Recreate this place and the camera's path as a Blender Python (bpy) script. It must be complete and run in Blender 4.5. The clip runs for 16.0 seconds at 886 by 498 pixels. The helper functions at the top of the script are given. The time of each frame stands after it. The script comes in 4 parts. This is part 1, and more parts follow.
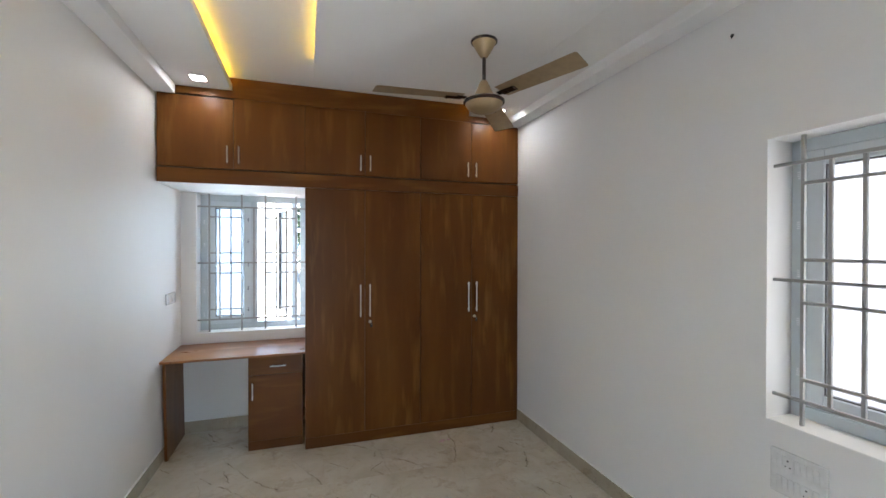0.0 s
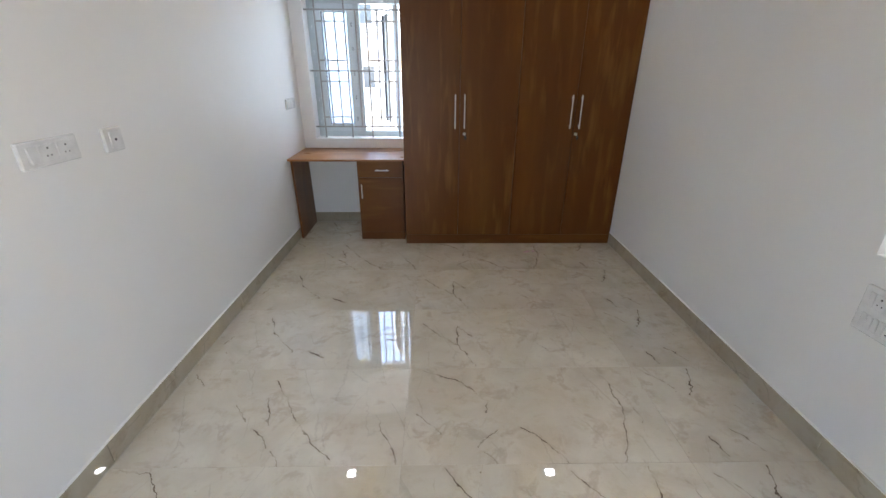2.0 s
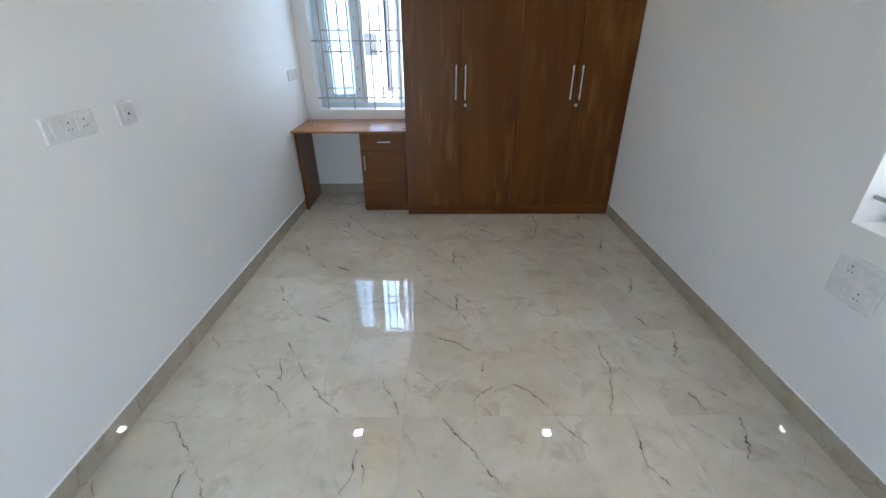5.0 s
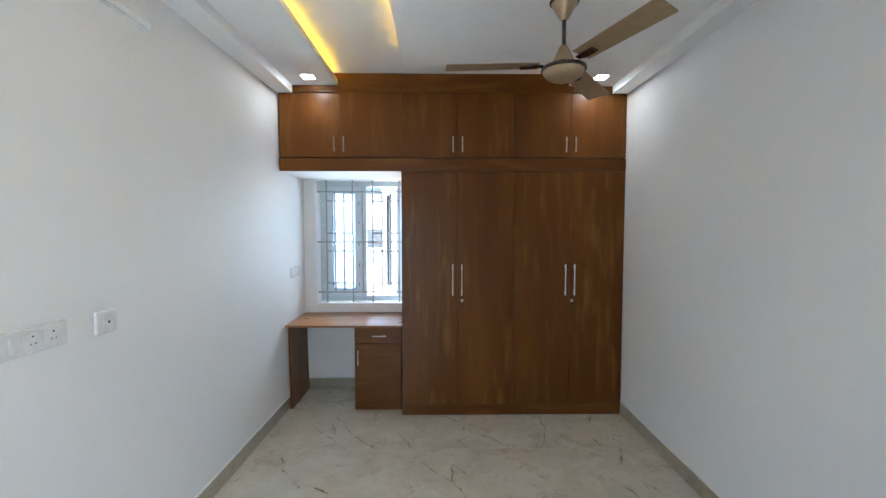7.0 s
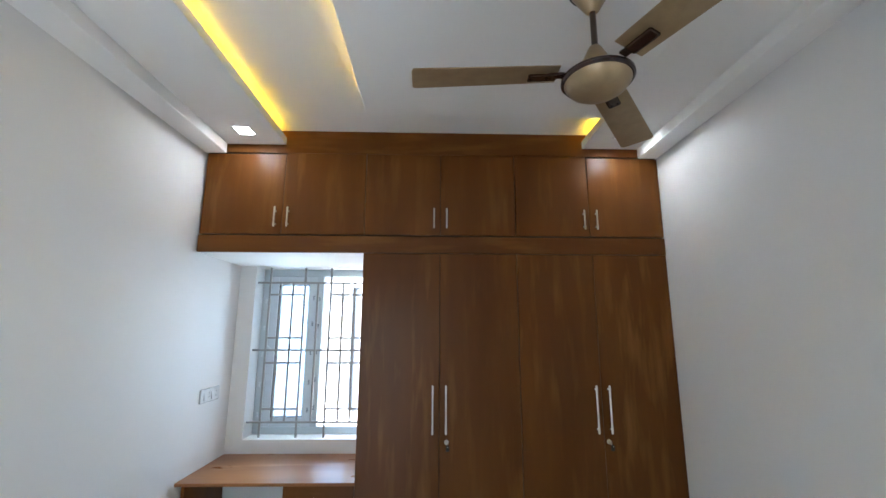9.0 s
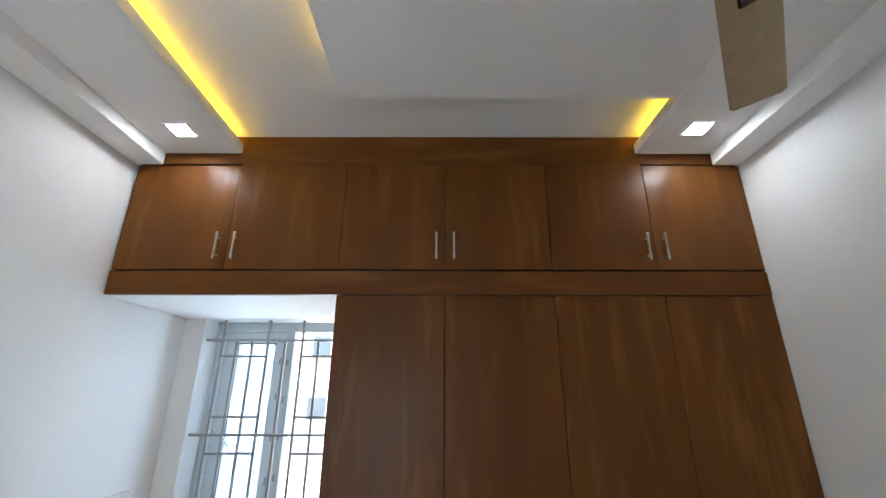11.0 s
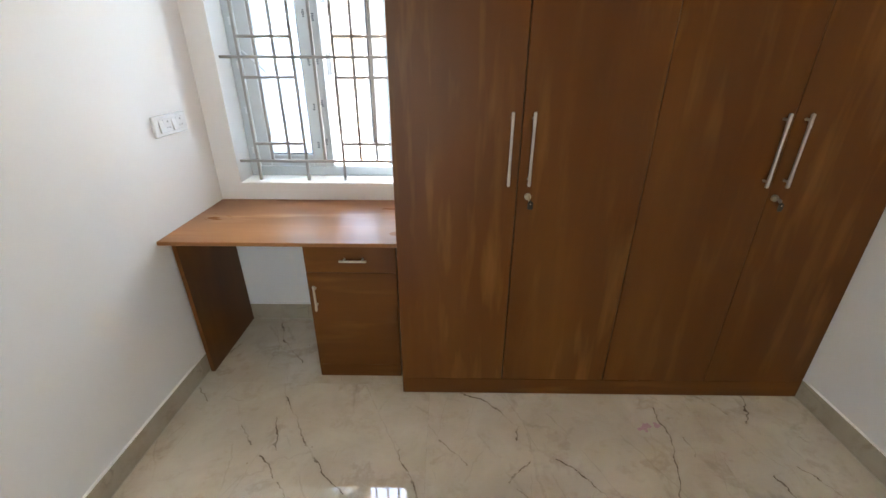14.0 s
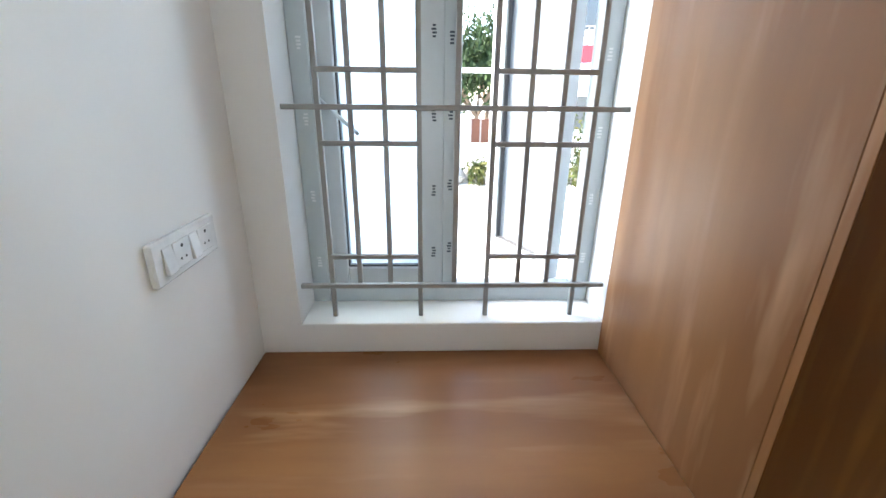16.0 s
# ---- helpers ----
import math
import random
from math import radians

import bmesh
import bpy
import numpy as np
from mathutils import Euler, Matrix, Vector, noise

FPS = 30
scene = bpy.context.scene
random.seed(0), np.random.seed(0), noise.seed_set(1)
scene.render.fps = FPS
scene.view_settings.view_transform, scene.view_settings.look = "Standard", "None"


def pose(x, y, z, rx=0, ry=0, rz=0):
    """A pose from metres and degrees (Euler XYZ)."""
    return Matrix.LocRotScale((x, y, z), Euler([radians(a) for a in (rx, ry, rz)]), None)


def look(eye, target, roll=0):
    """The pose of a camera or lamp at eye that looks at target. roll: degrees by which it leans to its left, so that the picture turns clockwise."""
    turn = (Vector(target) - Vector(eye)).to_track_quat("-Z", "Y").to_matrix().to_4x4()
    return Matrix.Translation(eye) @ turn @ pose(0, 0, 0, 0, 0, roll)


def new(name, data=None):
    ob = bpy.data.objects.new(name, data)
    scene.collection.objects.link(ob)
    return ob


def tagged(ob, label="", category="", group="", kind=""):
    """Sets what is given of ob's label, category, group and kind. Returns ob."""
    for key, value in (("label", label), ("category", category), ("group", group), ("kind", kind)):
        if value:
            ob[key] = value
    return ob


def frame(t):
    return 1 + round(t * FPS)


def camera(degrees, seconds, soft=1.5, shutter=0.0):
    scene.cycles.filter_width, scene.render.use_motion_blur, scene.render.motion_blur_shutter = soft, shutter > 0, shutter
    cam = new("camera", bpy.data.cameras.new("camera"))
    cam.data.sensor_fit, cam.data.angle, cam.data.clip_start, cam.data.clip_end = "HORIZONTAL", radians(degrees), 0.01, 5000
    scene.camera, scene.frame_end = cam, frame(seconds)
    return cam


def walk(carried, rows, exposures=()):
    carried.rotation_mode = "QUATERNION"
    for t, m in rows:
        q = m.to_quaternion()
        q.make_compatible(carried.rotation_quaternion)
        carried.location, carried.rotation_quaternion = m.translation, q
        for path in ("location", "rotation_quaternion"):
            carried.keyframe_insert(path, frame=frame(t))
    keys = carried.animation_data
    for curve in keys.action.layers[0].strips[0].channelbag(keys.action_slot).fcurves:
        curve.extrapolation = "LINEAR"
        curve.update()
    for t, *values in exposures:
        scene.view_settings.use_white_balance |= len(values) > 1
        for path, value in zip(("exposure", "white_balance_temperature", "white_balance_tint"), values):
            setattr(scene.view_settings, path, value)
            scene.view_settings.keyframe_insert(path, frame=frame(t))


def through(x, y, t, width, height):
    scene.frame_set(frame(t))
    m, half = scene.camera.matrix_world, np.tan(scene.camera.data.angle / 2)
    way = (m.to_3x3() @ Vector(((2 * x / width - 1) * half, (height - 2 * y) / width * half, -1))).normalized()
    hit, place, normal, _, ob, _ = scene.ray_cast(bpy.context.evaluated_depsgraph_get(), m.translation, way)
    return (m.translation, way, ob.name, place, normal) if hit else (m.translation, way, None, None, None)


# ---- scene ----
cam = camera(93.4, 16.0)
PATH = [
    (0, (0.161, 0.107, 1.609), (0.786, 2.007, 1.597), 0.1),
    (0.5, (0.425, -0.053, 1.614), (0.725, 1.924, 1.575), 0.2),
    (1, (0.425, -0.082, 1.641), (0.562, 1.906, 1.47), 0.4),
    (1.5, (0.434, -0.036, 1.568), (0.485, 1.912, 1.115), 0.3),
    (2, (0.428, 0.008, 1.495), (0.462, 1.841, 0.697), 0.3),
    (2.5, (0.444, 0.041, 1.417), (0.467, 1.704, 0.306), 0.2),
    (3, (0.453, 0.049, 1.396), (0.476, 1.543, 0.067), 0.2),
    (3.5, (0.444, 0.042, 1.398), (0.467, 1.442, -0.03), 0.2),
    (4, (0.437, 0.039, 1.398), (0.464, 1.437, -0.032), 0.3),
    (4.5, (0.435, -0.023, 1.451), (0.466, 1.528, 0.189), 0.4),
    (5, (0.452, -0.092, 1.525), (0.466, 1.684, 0.606), 0.0),
    (7.5, (0.467, 0.224, 1.601), (0.495, 2.223, 1.58), 0.1),
    (8, (0.482, 0.463, 1.572), (0.528, 2.462, 1.634), 0.2),
    (8.5, (0.556, 0.751, 1.604), (0.605, 2.74, 1.815), 0.3),
    (9, (0.581, 1.049, 1.614), (0.63, 3.012, 1.992), 0.2),
    (11.5, (0.628, 1.869, 1.671), (0.614, 3.755, 2.336), 0.2),
    (12, (0.621, 1.891, 1.661), (0.611, 3.864, 1.989), 0.2),
    (12.5, (0.638, 1.936, 1.609), (0.626, 3.935, 1.549), 0.1),
    (13, (0.655, 1.974, 1.546), (0.642, 3.929, 1.126), 0.1),
    (13.5, (0.639, 1.997, 1.508), (0.623, 3.875, 0.82), 0.2),
    (14, (0.363, 2.046, 1.48), (0.343, 3.856, 0.63), 0.2),
    (14.5, (-0.012, 2.197, 1.438), (-0.02, 3.971, 0.514), 0.3),
    (15, (-0.181, 2.521, 1.433), (-0.189, 4.294, 0.506), 0.3),
    (15.5, (-0.286, 2.845, 1.428), (-0.29, 4.656, 0.579), 0.0),
    (16, (-0.358, 3.1, 1.489), (-0.292, 4.976, 0.801), 0.6),
]
# seconds, stops, kelvin, tint
EXPOSURES = [(0.0, 3.95, 6700, 10), (1.0, 4.00, 6550, 9), (2.0, 4.00, 6700, 12), (2.5, 4.00, 6750, 12), (3.0, 4.20, 6700, 12), (3.5, 4.24, 6500, 12), (4.0, 4.26, 6250, 10), (4.5, 4.24, 6100, 9),
             (5.0, 4.03, 6100, 8), (7.5, 4.10, 6200, 7), (9.0, 4.04, 6200, 7), (11.5, 4.00, 6350, 8), (12.5, 4.25, 6950, 10), (13.5, 4.42, 7450, 13),
             (14.5, 4.35, 7250, 10), (15.0, 4.20, 7050, 10), (15.5, 4.03, 7050, 9), (16.0, 3.74, 7000, 9)]
walk(cam, [(t, look(eye, target, roll)) for t, eye, target, roll in PATH], EXPOSURES)

# ---- world, sun and lamps ----
SUN_AZ, SUN_EL = radians(271), radians(58)
world = bpy.data.worlds.new("sky")
world.use_nodes = True
scene.world = world
wn = world.node_tree.nodes
sky = wn.new("ShaderNodeTexSky")
sky.sky_type = "NISHITA"
sky.sun_disc = False
sky.sun_elevation, sky.sun_rotation = SUN_EL, SUN_AZ
world.node_tree.links.new(sky.outputs[0], wn["Background"].inputs[0])
wn["Background"].inputs[1].default_value = 0.15

sun_data = bpy.data.lights.new("sun", "SUN")
sun_data.energy, sun_data.angle, sun_data.color = 2.1, radians(0.5), (1.0, 0.95, 0.87)
sun = new("sun", sun_data)
sun.matrix_basis = look((0, 0, 0), (-math.sin(SUN_AZ) * math.cos(SUN_EL), -math.cos(SUN_AZ) * math.cos(SUN_EL), -math.sin(SUN_EL)))
sun.location = (0, 0, 12)

# area lamp added beyond the side window, stands in for the sky's daylight
side_sky_lamp = bpy.data.lights.new("window_daylight", "AREA")
side_sky_lamp.shape, side_sky_lamp.size, side_sky_lamp.size_y = "RECTANGLE", 1.2, 1.4
side_sky_lamp.energy, side_sky_lamp.color = 4.2, (1.0, 0.98, 0.955)
side_daylight = new("window_daylight", side_sky_lamp)
side_daylight.matrix_basis = look((2.66, 0.84, 1.42), (1.66, 0.84, 0.90))
# the same in the window over the desk, behind its closed frosted leaf
desk_light = bpy.data.lights.new("desk_window_daylight", "AREA")
desk_light.shape, desk_light.size, desk_light.size_y = "RECTANGLE", 0.27, 1.05
desk_light.energy, desk_light.color = 1.05, (0.66, 0.84, 1.0)
desk_daylight = new("desk_window_daylight", desk_light)
desk_daylight.matrix_basis = look((-0.495, 4.53, 1.50), (-0.13, 3.53, 1.28))

# ---- plan, metres ----
XL, XR = -0.851, 2.035          # side walls
YB, YF = 4.185, 3.572           # window wall, cupboard fronts
YR = -1.15                      # rear wall behind the viewer
WALL = 0.23
SOFFIT, PANEL, SLAB = 2.708, 2.770, 2.872
LOFT_Z0, LOFT_Z1 = 2.072, 2.181
WX = 0.158                      # flank of the wardrobe
WIN_B = (-0.733, 0.163, 0.853, 2.070)
WIN_R = (0.325, 1.370, 0.876, 2.068)


# ---- materials ----
def nodes_of(name):
    m = bpy.data.materials.new(name)
    m.use_nodes = True
    nt = m.node_tree
    return m, nt, nt.nodes["Principled BSDF"]


def link(nt, a, b):
    nt.links.new(a, b)


def coords(nt, scale=(1, 1, 1), jitter=0.0, rot=(0, 0, 0)):
    tc = nt.nodes.new("ShaderNodeTexCoord")
    mp = nt.nodes.new("ShaderNodeMapping")
    mp.inputs["Scale"].default_value = scale
    mp.inputs["Rotation"].default_value = rot
    if jitter:
        info = nt.nodes.new("ShaderNodeObjectInfo")
        mul = nt.nodes.new("ShaderNodeVectorMath")
        mul.operation = "SCALE"
        comb = nt.nodes.new("ShaderNodeCombineXYZ")
        for i in range(3):
            link(nt, info.outputs["Random"], comb.inputs[i])
        link(nt, comb.outputs[0], mul.inputs[0])
        mul.inputs["Scale"].default_value = jitter
        add = nt.nodes.new("ShaderNodeVectorMath")
        link(nt, tc.outputs["Object"], add.inputs[0])
        link(nt, mul.outputs[0], add.inputs[1])
        link(nt, add.outputs[0], mp.inputs["Vector"])
    else:
        link(nt, tc.outputs["Object"], mp.inputs["Vector"])
    return mp.outputs[0]


def stretched(nt, vec, scale):
    mp = nt.nodes.new("ShaderNodeMapping")
    mp.inputs["Scale"].default_value = scale
    link(nt, vec, mp.inputs["Vector"])
    return mp.outputs[0]


def noise_tex(nt, vec, scale, detail=4.0, rough=0.55, distort=0.0):
    n = nt.nodes.new("ShaderNodeTexNoise")
    n.inputs["Scale"].default_value = scale
    n.inputs["Detail"].default_value = detail
    n.inputs["Roughness"].default_value = rough
    n.inputs["Distortion"].default_value = distort
    link(nt, vec, n.inputs["Vector"])
    return n.outputs["Fac"]


def ramp(nt, fac, stops):
    r = nt.nodes.new("ShaderNodeValToRGB")
    els = r.color_ramp.elements
    while len(els) < len(stops):
        els.new(0.5)
    for e, (p, c) in zip(els, stops):
        e.position = p
        e.color = (*c, 1) if len(c) == 3 else c
    link(nt, fac, r.inputs[0])
    return r.outputs[0]


def mix(nt, fac, a, b, mode="MIX"):
    m = nt.nodes.new("ShaderNodeMix")
    m.data_type, m.blend_type = "RGBA", mode
    for sock, v in ((m.inputs[0], fac), (m.inputs[6], a), (m.inputs[7], b)):
        if hasattr(v, "is_linked"):
            link(nt, v, sock)
        elif isinstance(v, (int, float)):
            sock.default_value = v
        else:
            sock.default_value = (*v, 1)
    return m.outputs[2]


def math_node(nt, op, a, b=0.0, clamp=False):
    m = nt.nodes.new("ShaderNodeMath")
    m.operation, m.use_clamp = op, clamp
    for sock, v in zip(m.inputs, (a, b)):
        if hasattr(v, "is_linked"):
            link(nt, v, sock)
        else:
            sock.default_value = v
    return m.outputs[0]


def bump(nt, bsdf, height, strength, distance=0.002):
    b = nt.nodes.new("ShaderNodeBump")
    b.inputs["Strength"].default_value = strength
    b.inputs["Distance"].default_value = distance
    link(nt, height, b.inputs["Height"])
    link(nt, b.outputs[0], bsdf.inputs["Normal"])


def paint(name, colour, rough=0.6, spread=0.03, grain=90.0, strength=0.12):
    """Rolled emulsion or enamel: faint blotches and an orange-peel relief."""
    m, nt, b = nodes_of(name)
    v = coords(nt)
    low = tuple(c * (1 - spread) for c in colour)
    link(nt, ramp(nt, noise_tex(nt, v, 1.7, 5), [(0.3, low), (0.7, colour)]), b.inputs["Base Color"])
    b.inputs["Roughness"].default_value = rough
    bump(nt, b, noise_tex(nt, v, grain, 3), strength, 0.001)
    return m


def plain(name, colour, rough=0.5, metal=0.0, coat=0.0, grain=0.0, low_share=0.88):
    m, nt, b = nodes_of(name)
    v = coords(nt)
    low = tuple(c * low_share for c in colour)
    link(nt, ramp(nt, noise_tex(nt, v, 24, 4), [(0.35, low), (0.65, colour)]), b.inputs["Base Color"])
    b.inputs["Roughness"].default_value = rough
    b.inputs["Metallic"].default_value = metal
    b.inputs["Coat Weight"].default_value = coat
    if grain:
        bump(nt, b, noise_tex(nt, v, grain, 3), 0.15, 0.001)
    return m


def laminate(name, along, tone=1.0, rough=0.34):
    """Walnut laminate whose grain runs along the axis 'x', 'y' or 'z': cloudy shades, soft golden flecks, faint pores."""
    m, nt, b = nodes_of(name)

    def squashed(k):
        return {"x": (k, 1, 1), "y": (1, k, 1), "z": (1, 1, k)}[along]
    fine = noise_tex(nt, coords(nt, squashed(0.06), jitter=7.3), 70, 5, 0.6, 0.04)
    wide = noise_tex(nt, coords(nt, squashed(0.16), jitter=5.9), 3.2, 3, 0.5, 0.04)
    mottle = noise_tex(nt, coords(nt, squashed(0.40), jitter=2.7), 7.5, 4, 0.6, 0.04)
    flame = noise_tex(nt, coords(nt, squashed(0.14), jitter=11.7), 15, 3, 0.5, 0.04)
    where = noise_tex(nt, coords(nt, squashed(0.30), jitter=3.1), 3.6, 2, 0.5)
    ribbon = noise_tex(nt, coords(nt, squashed(0.07), jitter=9.1), 11, 2, 0.5, 0.04)
    base = ramp(nt, wide, [(0.30, (0.094, 0.0305, 0.0056)), (0.5, (0.126, 0.0432, 0.0078)), (0.70, (0.166, 0.0605, 0.0112))])
    base = mix(nt, ramp(nt, mottle, [(0.38, (0.18, 0.18, 0.18)), (0.60, (0, 0, 0))]), base, (0.085, 0.0270, 0.0062))
    base = mix(nt, ramp(nt, ribbon, [(0.48, (0, 0, 0)), (0.70, (0.16, 0.16, 0.16))]), base, (0.080, 0.026, 0.0070))
    base = mix(nt, ramp(nt, fine, [(0.35, (0.06, 0.06, 0.06)), (0.65, (0, 0, 0))]), base, (0.070, 0.025, 0.0070))
    streak = math_node(nt, "MULTIPLY", ramp(nt, flame, [(0.52, (0, 0, 0)), (0.74, (1, 1, 1))]), ramp(nt, where, [(0.40, (0.10, 0.10, 0.10)), (0.60, (0.66, 0.66, 0.66))]), True)
    base = mix(nt, streak, base, (0.255, 0.113, 0.029))
    # a tone well above 1 puts window light into the colour
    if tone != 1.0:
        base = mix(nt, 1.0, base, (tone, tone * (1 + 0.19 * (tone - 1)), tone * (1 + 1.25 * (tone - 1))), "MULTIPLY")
    link(nt, base, b.inputs["Base Color"])
    link(nt, ramp(nt, mottle, [(0.3, (rough - 0.04,) * 3), (0.7, (rough + 0.05,) * 3)]), b.inputs["Roughness"])
    b.inputs["Specular IOR Level"].default_value = 0.19
    bump(nt, b, fine, 0.03, 0.0005)
    return m


def marble(name, jitter, tone=1.0, veins=(), random_cracks=1.0):
    """Polished beige vitrified tile with clouds, brown cracks and pits. veins: printed cracks on the face, from u0, v0 to u1, v1 in metres."""
    m, nt, b = nodes_of(name)
    v = coords(nt, jitter=jitter)
    cloud = noise_tex(nt, v, 3.2, 6, 0.6, 0.6)
    patch = noise_tex(nt, v, 12, 5, 0.65, 0.2)
    base = ramp(nt, cloud, [(0.3, (0.55, 0.482, 0.372)), (0.5, (0.62, 0.556, 0.443)), (0.72, (0.70, 0.645, 0.535))])
    base = mix(nt, ramp(nt, patch, [(0.53, (0, 0, 0)), (0.72, (0.50, 0.50, 0.50))]), base, (0.47, 0.38, 0.275))
    stain = noise_tex(nt, v, 6.5, 4, 0.6, 0.4)
    base = mix(nt, ramp(nt, stain, [(0.58, (0, 0, 0)), (0.66, (0.36, 0.36, 0.36)), (0.72, (0.08, 0.08, 0.08))]), base, (0.36, 0.26, 0.18))

    def warp(vec, scale, amount, detail):
        wob = nt.nodes.new("ShaderNodeTexNoise")
        wob.inputs["Scale"].default_value, wob.inputs["Detail"].default_value = scale, detail
        wob.inputs["Roughness"].default_value = 0.7
        link(nt, vec, wob.inputs["Vector"])
        mid = nt.nodes.new("ShaderNodeVectorMath")
        mid.operation = "SUBTRACT"
        mid.inputs[1].default_value = (0.5, 0.5, 0.5)
        link(nt, wob.outputs["Color"], mid.inputs[0])
        off = nt.nodes.new("ShaderNodeVectorMath")
        off.operation = "MULTIPLY"
        off.inputs[1].default_value = (amount, amount, 0.0)
        link(nt, mid.outputs[0], off.inputs[0])
        return off.outputs[0]

    def vec_add(a, c):
        add = nt.nodes.new("ShaderNodeVectorMath")
        link(nt, a, add.inputs[0])
        link(nt, c, add.inputs[1])
        return add.outputs[0]

    # random cracks: edges of long slanted cells, jagged by a fine warp and broken up by a second field
    def cracks(turn, stretch, scale, width, lo, hi, shift):
        turned = coords(nt, jitter=jitter + shift, rot=(0, 0, radians(turn)))
        cells = vec_add(stretched(nt, turned, (1.0, stretch, 1.0)), warp(turned, 11.0, 0.034, 3.0))
        vor = nt.nodes.new("ShaderNodeTexVoronoi")
        vor.feature = "DISTANCE_TO_EDGE"
        vor.inputs["Scale"].default_value = scale
        link(nt, cells, vor.inputs["Vector"])
        thick = math_node(nt, "MULTIPLY", math_node(nt, "ADD", noise_tex(nt, turned, 17, 3), 0.25), width * 1.3)
        thin = math_node(nt, "SUBTRACT", 1.0, math_node(nt, "DIVIDE", vor.outputs["Distance"], thick), True)
        gate = ramp(nt, noise_tex(nt, turned, 4.6, 3, 0.6), [(lo, (0, 0, 0)), (hi, (1, 1, 1))])
        return math_node(nt, "MULTIPLY", thin, gate, True)

    base = mix(nt, math_node(nt, "MULTIPLY", cracks(-24, 0.20, 4.0, 0.0136, 0.480, 0.560, 0.0), 0.77 * random_cracks), base, (0.115, 0.076, 0.046))
    base = mix(nt, math_node(nt, "MULTIPLY", cracks(12, 0.22, 4.8, 0.0108, 0.505, 0.585, 2.3), 0.70 * random_cracks), base, (0.15, 0.10, 0.062))
    if veins:
        flat = coords(nt)
        bent = vec_add(vec_add(flat, warp(flat, 8.0, 0.060, 2.0)), warp(flat, 42.0, 0.017, 2.0))
        near = None
        for u0, v0, u1, v1 in veins:
            along = Vector((u1 - u0, v1 - v0, 0.0))
            pa = nt.nodes.new("ShaderNodeVectorMath")
            pa.operation = "SUBTRACT"
            pa.inputs[1].default_value = (u0, v0, 0.0)
            link(nt, bent, pa.inputs[0])
            dot = nt.nodes.new("ShaderNodeVectorMath")
            dot.operation = "DOT_PRODUCT"
            dot.inputs[1].default_value = along / along.length_squared
            link(nt, pa.outputs[0], dot.inputs[0])
            share = math_node(nt, "ADD", dot.outputs["Value"], 0.0, True)
            foot = nt.nodes.new("ShaderNodeVectorMath")
            foot.operation = "SCALE"
            foot.inputs[0].default_value = along
            link(nt, share, foot.inputs["Scale"])
            gap = nt.nodes.new("ShaderNodeVectorMath")
            gap.operation = "DISTANCE"
            link(nt, pa.outputs[0], gap.inputs[0])
            link(nt, foot.outputs[0], gap.inputs[1])
            near = gap.outputs["Value"] if near is None else math_node(nt, "MINIMUM", near, gap.outputs["Value"])
        thick = math_node(nt, "MULTIPLY", ramp(nt, noise_tex(nt, flat, 21, 3, 0.6), [(0.32, (0.22, 0.22, 0.22)), (0.50, (0.45, 0.45, 0.45)), (0.68, (1, 1, 1))]), 0.0056)
        line = math_node(nt, "SUBTRACT", 1.0, math_node(nt, "DIVIDE", near, thick), True)
        line = ramp(nt, line, [(0.0, (0, 0, 0)), (0.45, (1, 1, 1))])
        gate = ramp(nt, noise_tex(nt, flat, 6.5, 3, 0.6), [(0.38, (0.10, 0.10, 0.10)), (0.56, (0.90, 0.90, 0.90))])
        halo = math_node(nt, "SUBTRACT", 1.0, math_node(nt, "DIVIDE", near, 0.020), True)
        base = mix(nt, math_node(nt, "MULTIPLY", math_node(nt, "MULTIPLY", halo, gate), 0.22), base, (0.36, 0.27, 0.19))
        base = mix(nt, math_node(nt, "MULTIPLY", line, gate, True), base, (0.120, 0.078, 0.050))
    # small pits
    pit = nt.nodes.new("ShaderNodeTexVoronoi")
    pit.inputs["Scale"].default_value = 13.0
    link(nt, v, pit.inputs["Vector"])
    dot = ramp(nt, pit.outputs["Distance"], [(0.035, (0.7, 0.7, 0.7)), (0.07, (0, 0, 0))])
    dots = math_node(nt, "MULTIPLY", dot, ramp(nt, noise_tex(nt, v, 7.7, 2), [(0.58, (0, 0, 0)), (0.64, (1, 1, 1))]), True)
    base = mix(nt, dots, base, (0.24, 0.165, 0.10))
    if tone != 1.0:
        base = mix(nt, 1.0, base, (tone, tone * 0.98, tone * 0.94), "MULTIPLY")
    link(nt, base, b.inputs["Base Color"])
    b.inputs["Roughness"].default_value = 0.0
    b.inputs["Specular IOR Level"].default_value = 0.9
    b.inputs["IOR"].default_value = 1.68
    return m


def glow(name, colour, strength):
    m = bpy.data.materials.new(name)
    m.use_nodes = True
    nt = m.node_tree
    nt.nodes.remove(nt.nodes["Principled BSDF"])
    e = nt.nodes.new("ShaderNodeEmission")
    e.inputs[0].default_value, e.inputs[1].default_value = (*colour, 1), strength
    link(nt, e.outputs[0], nt.nodes["Material Output"].inputs[0])
    return m


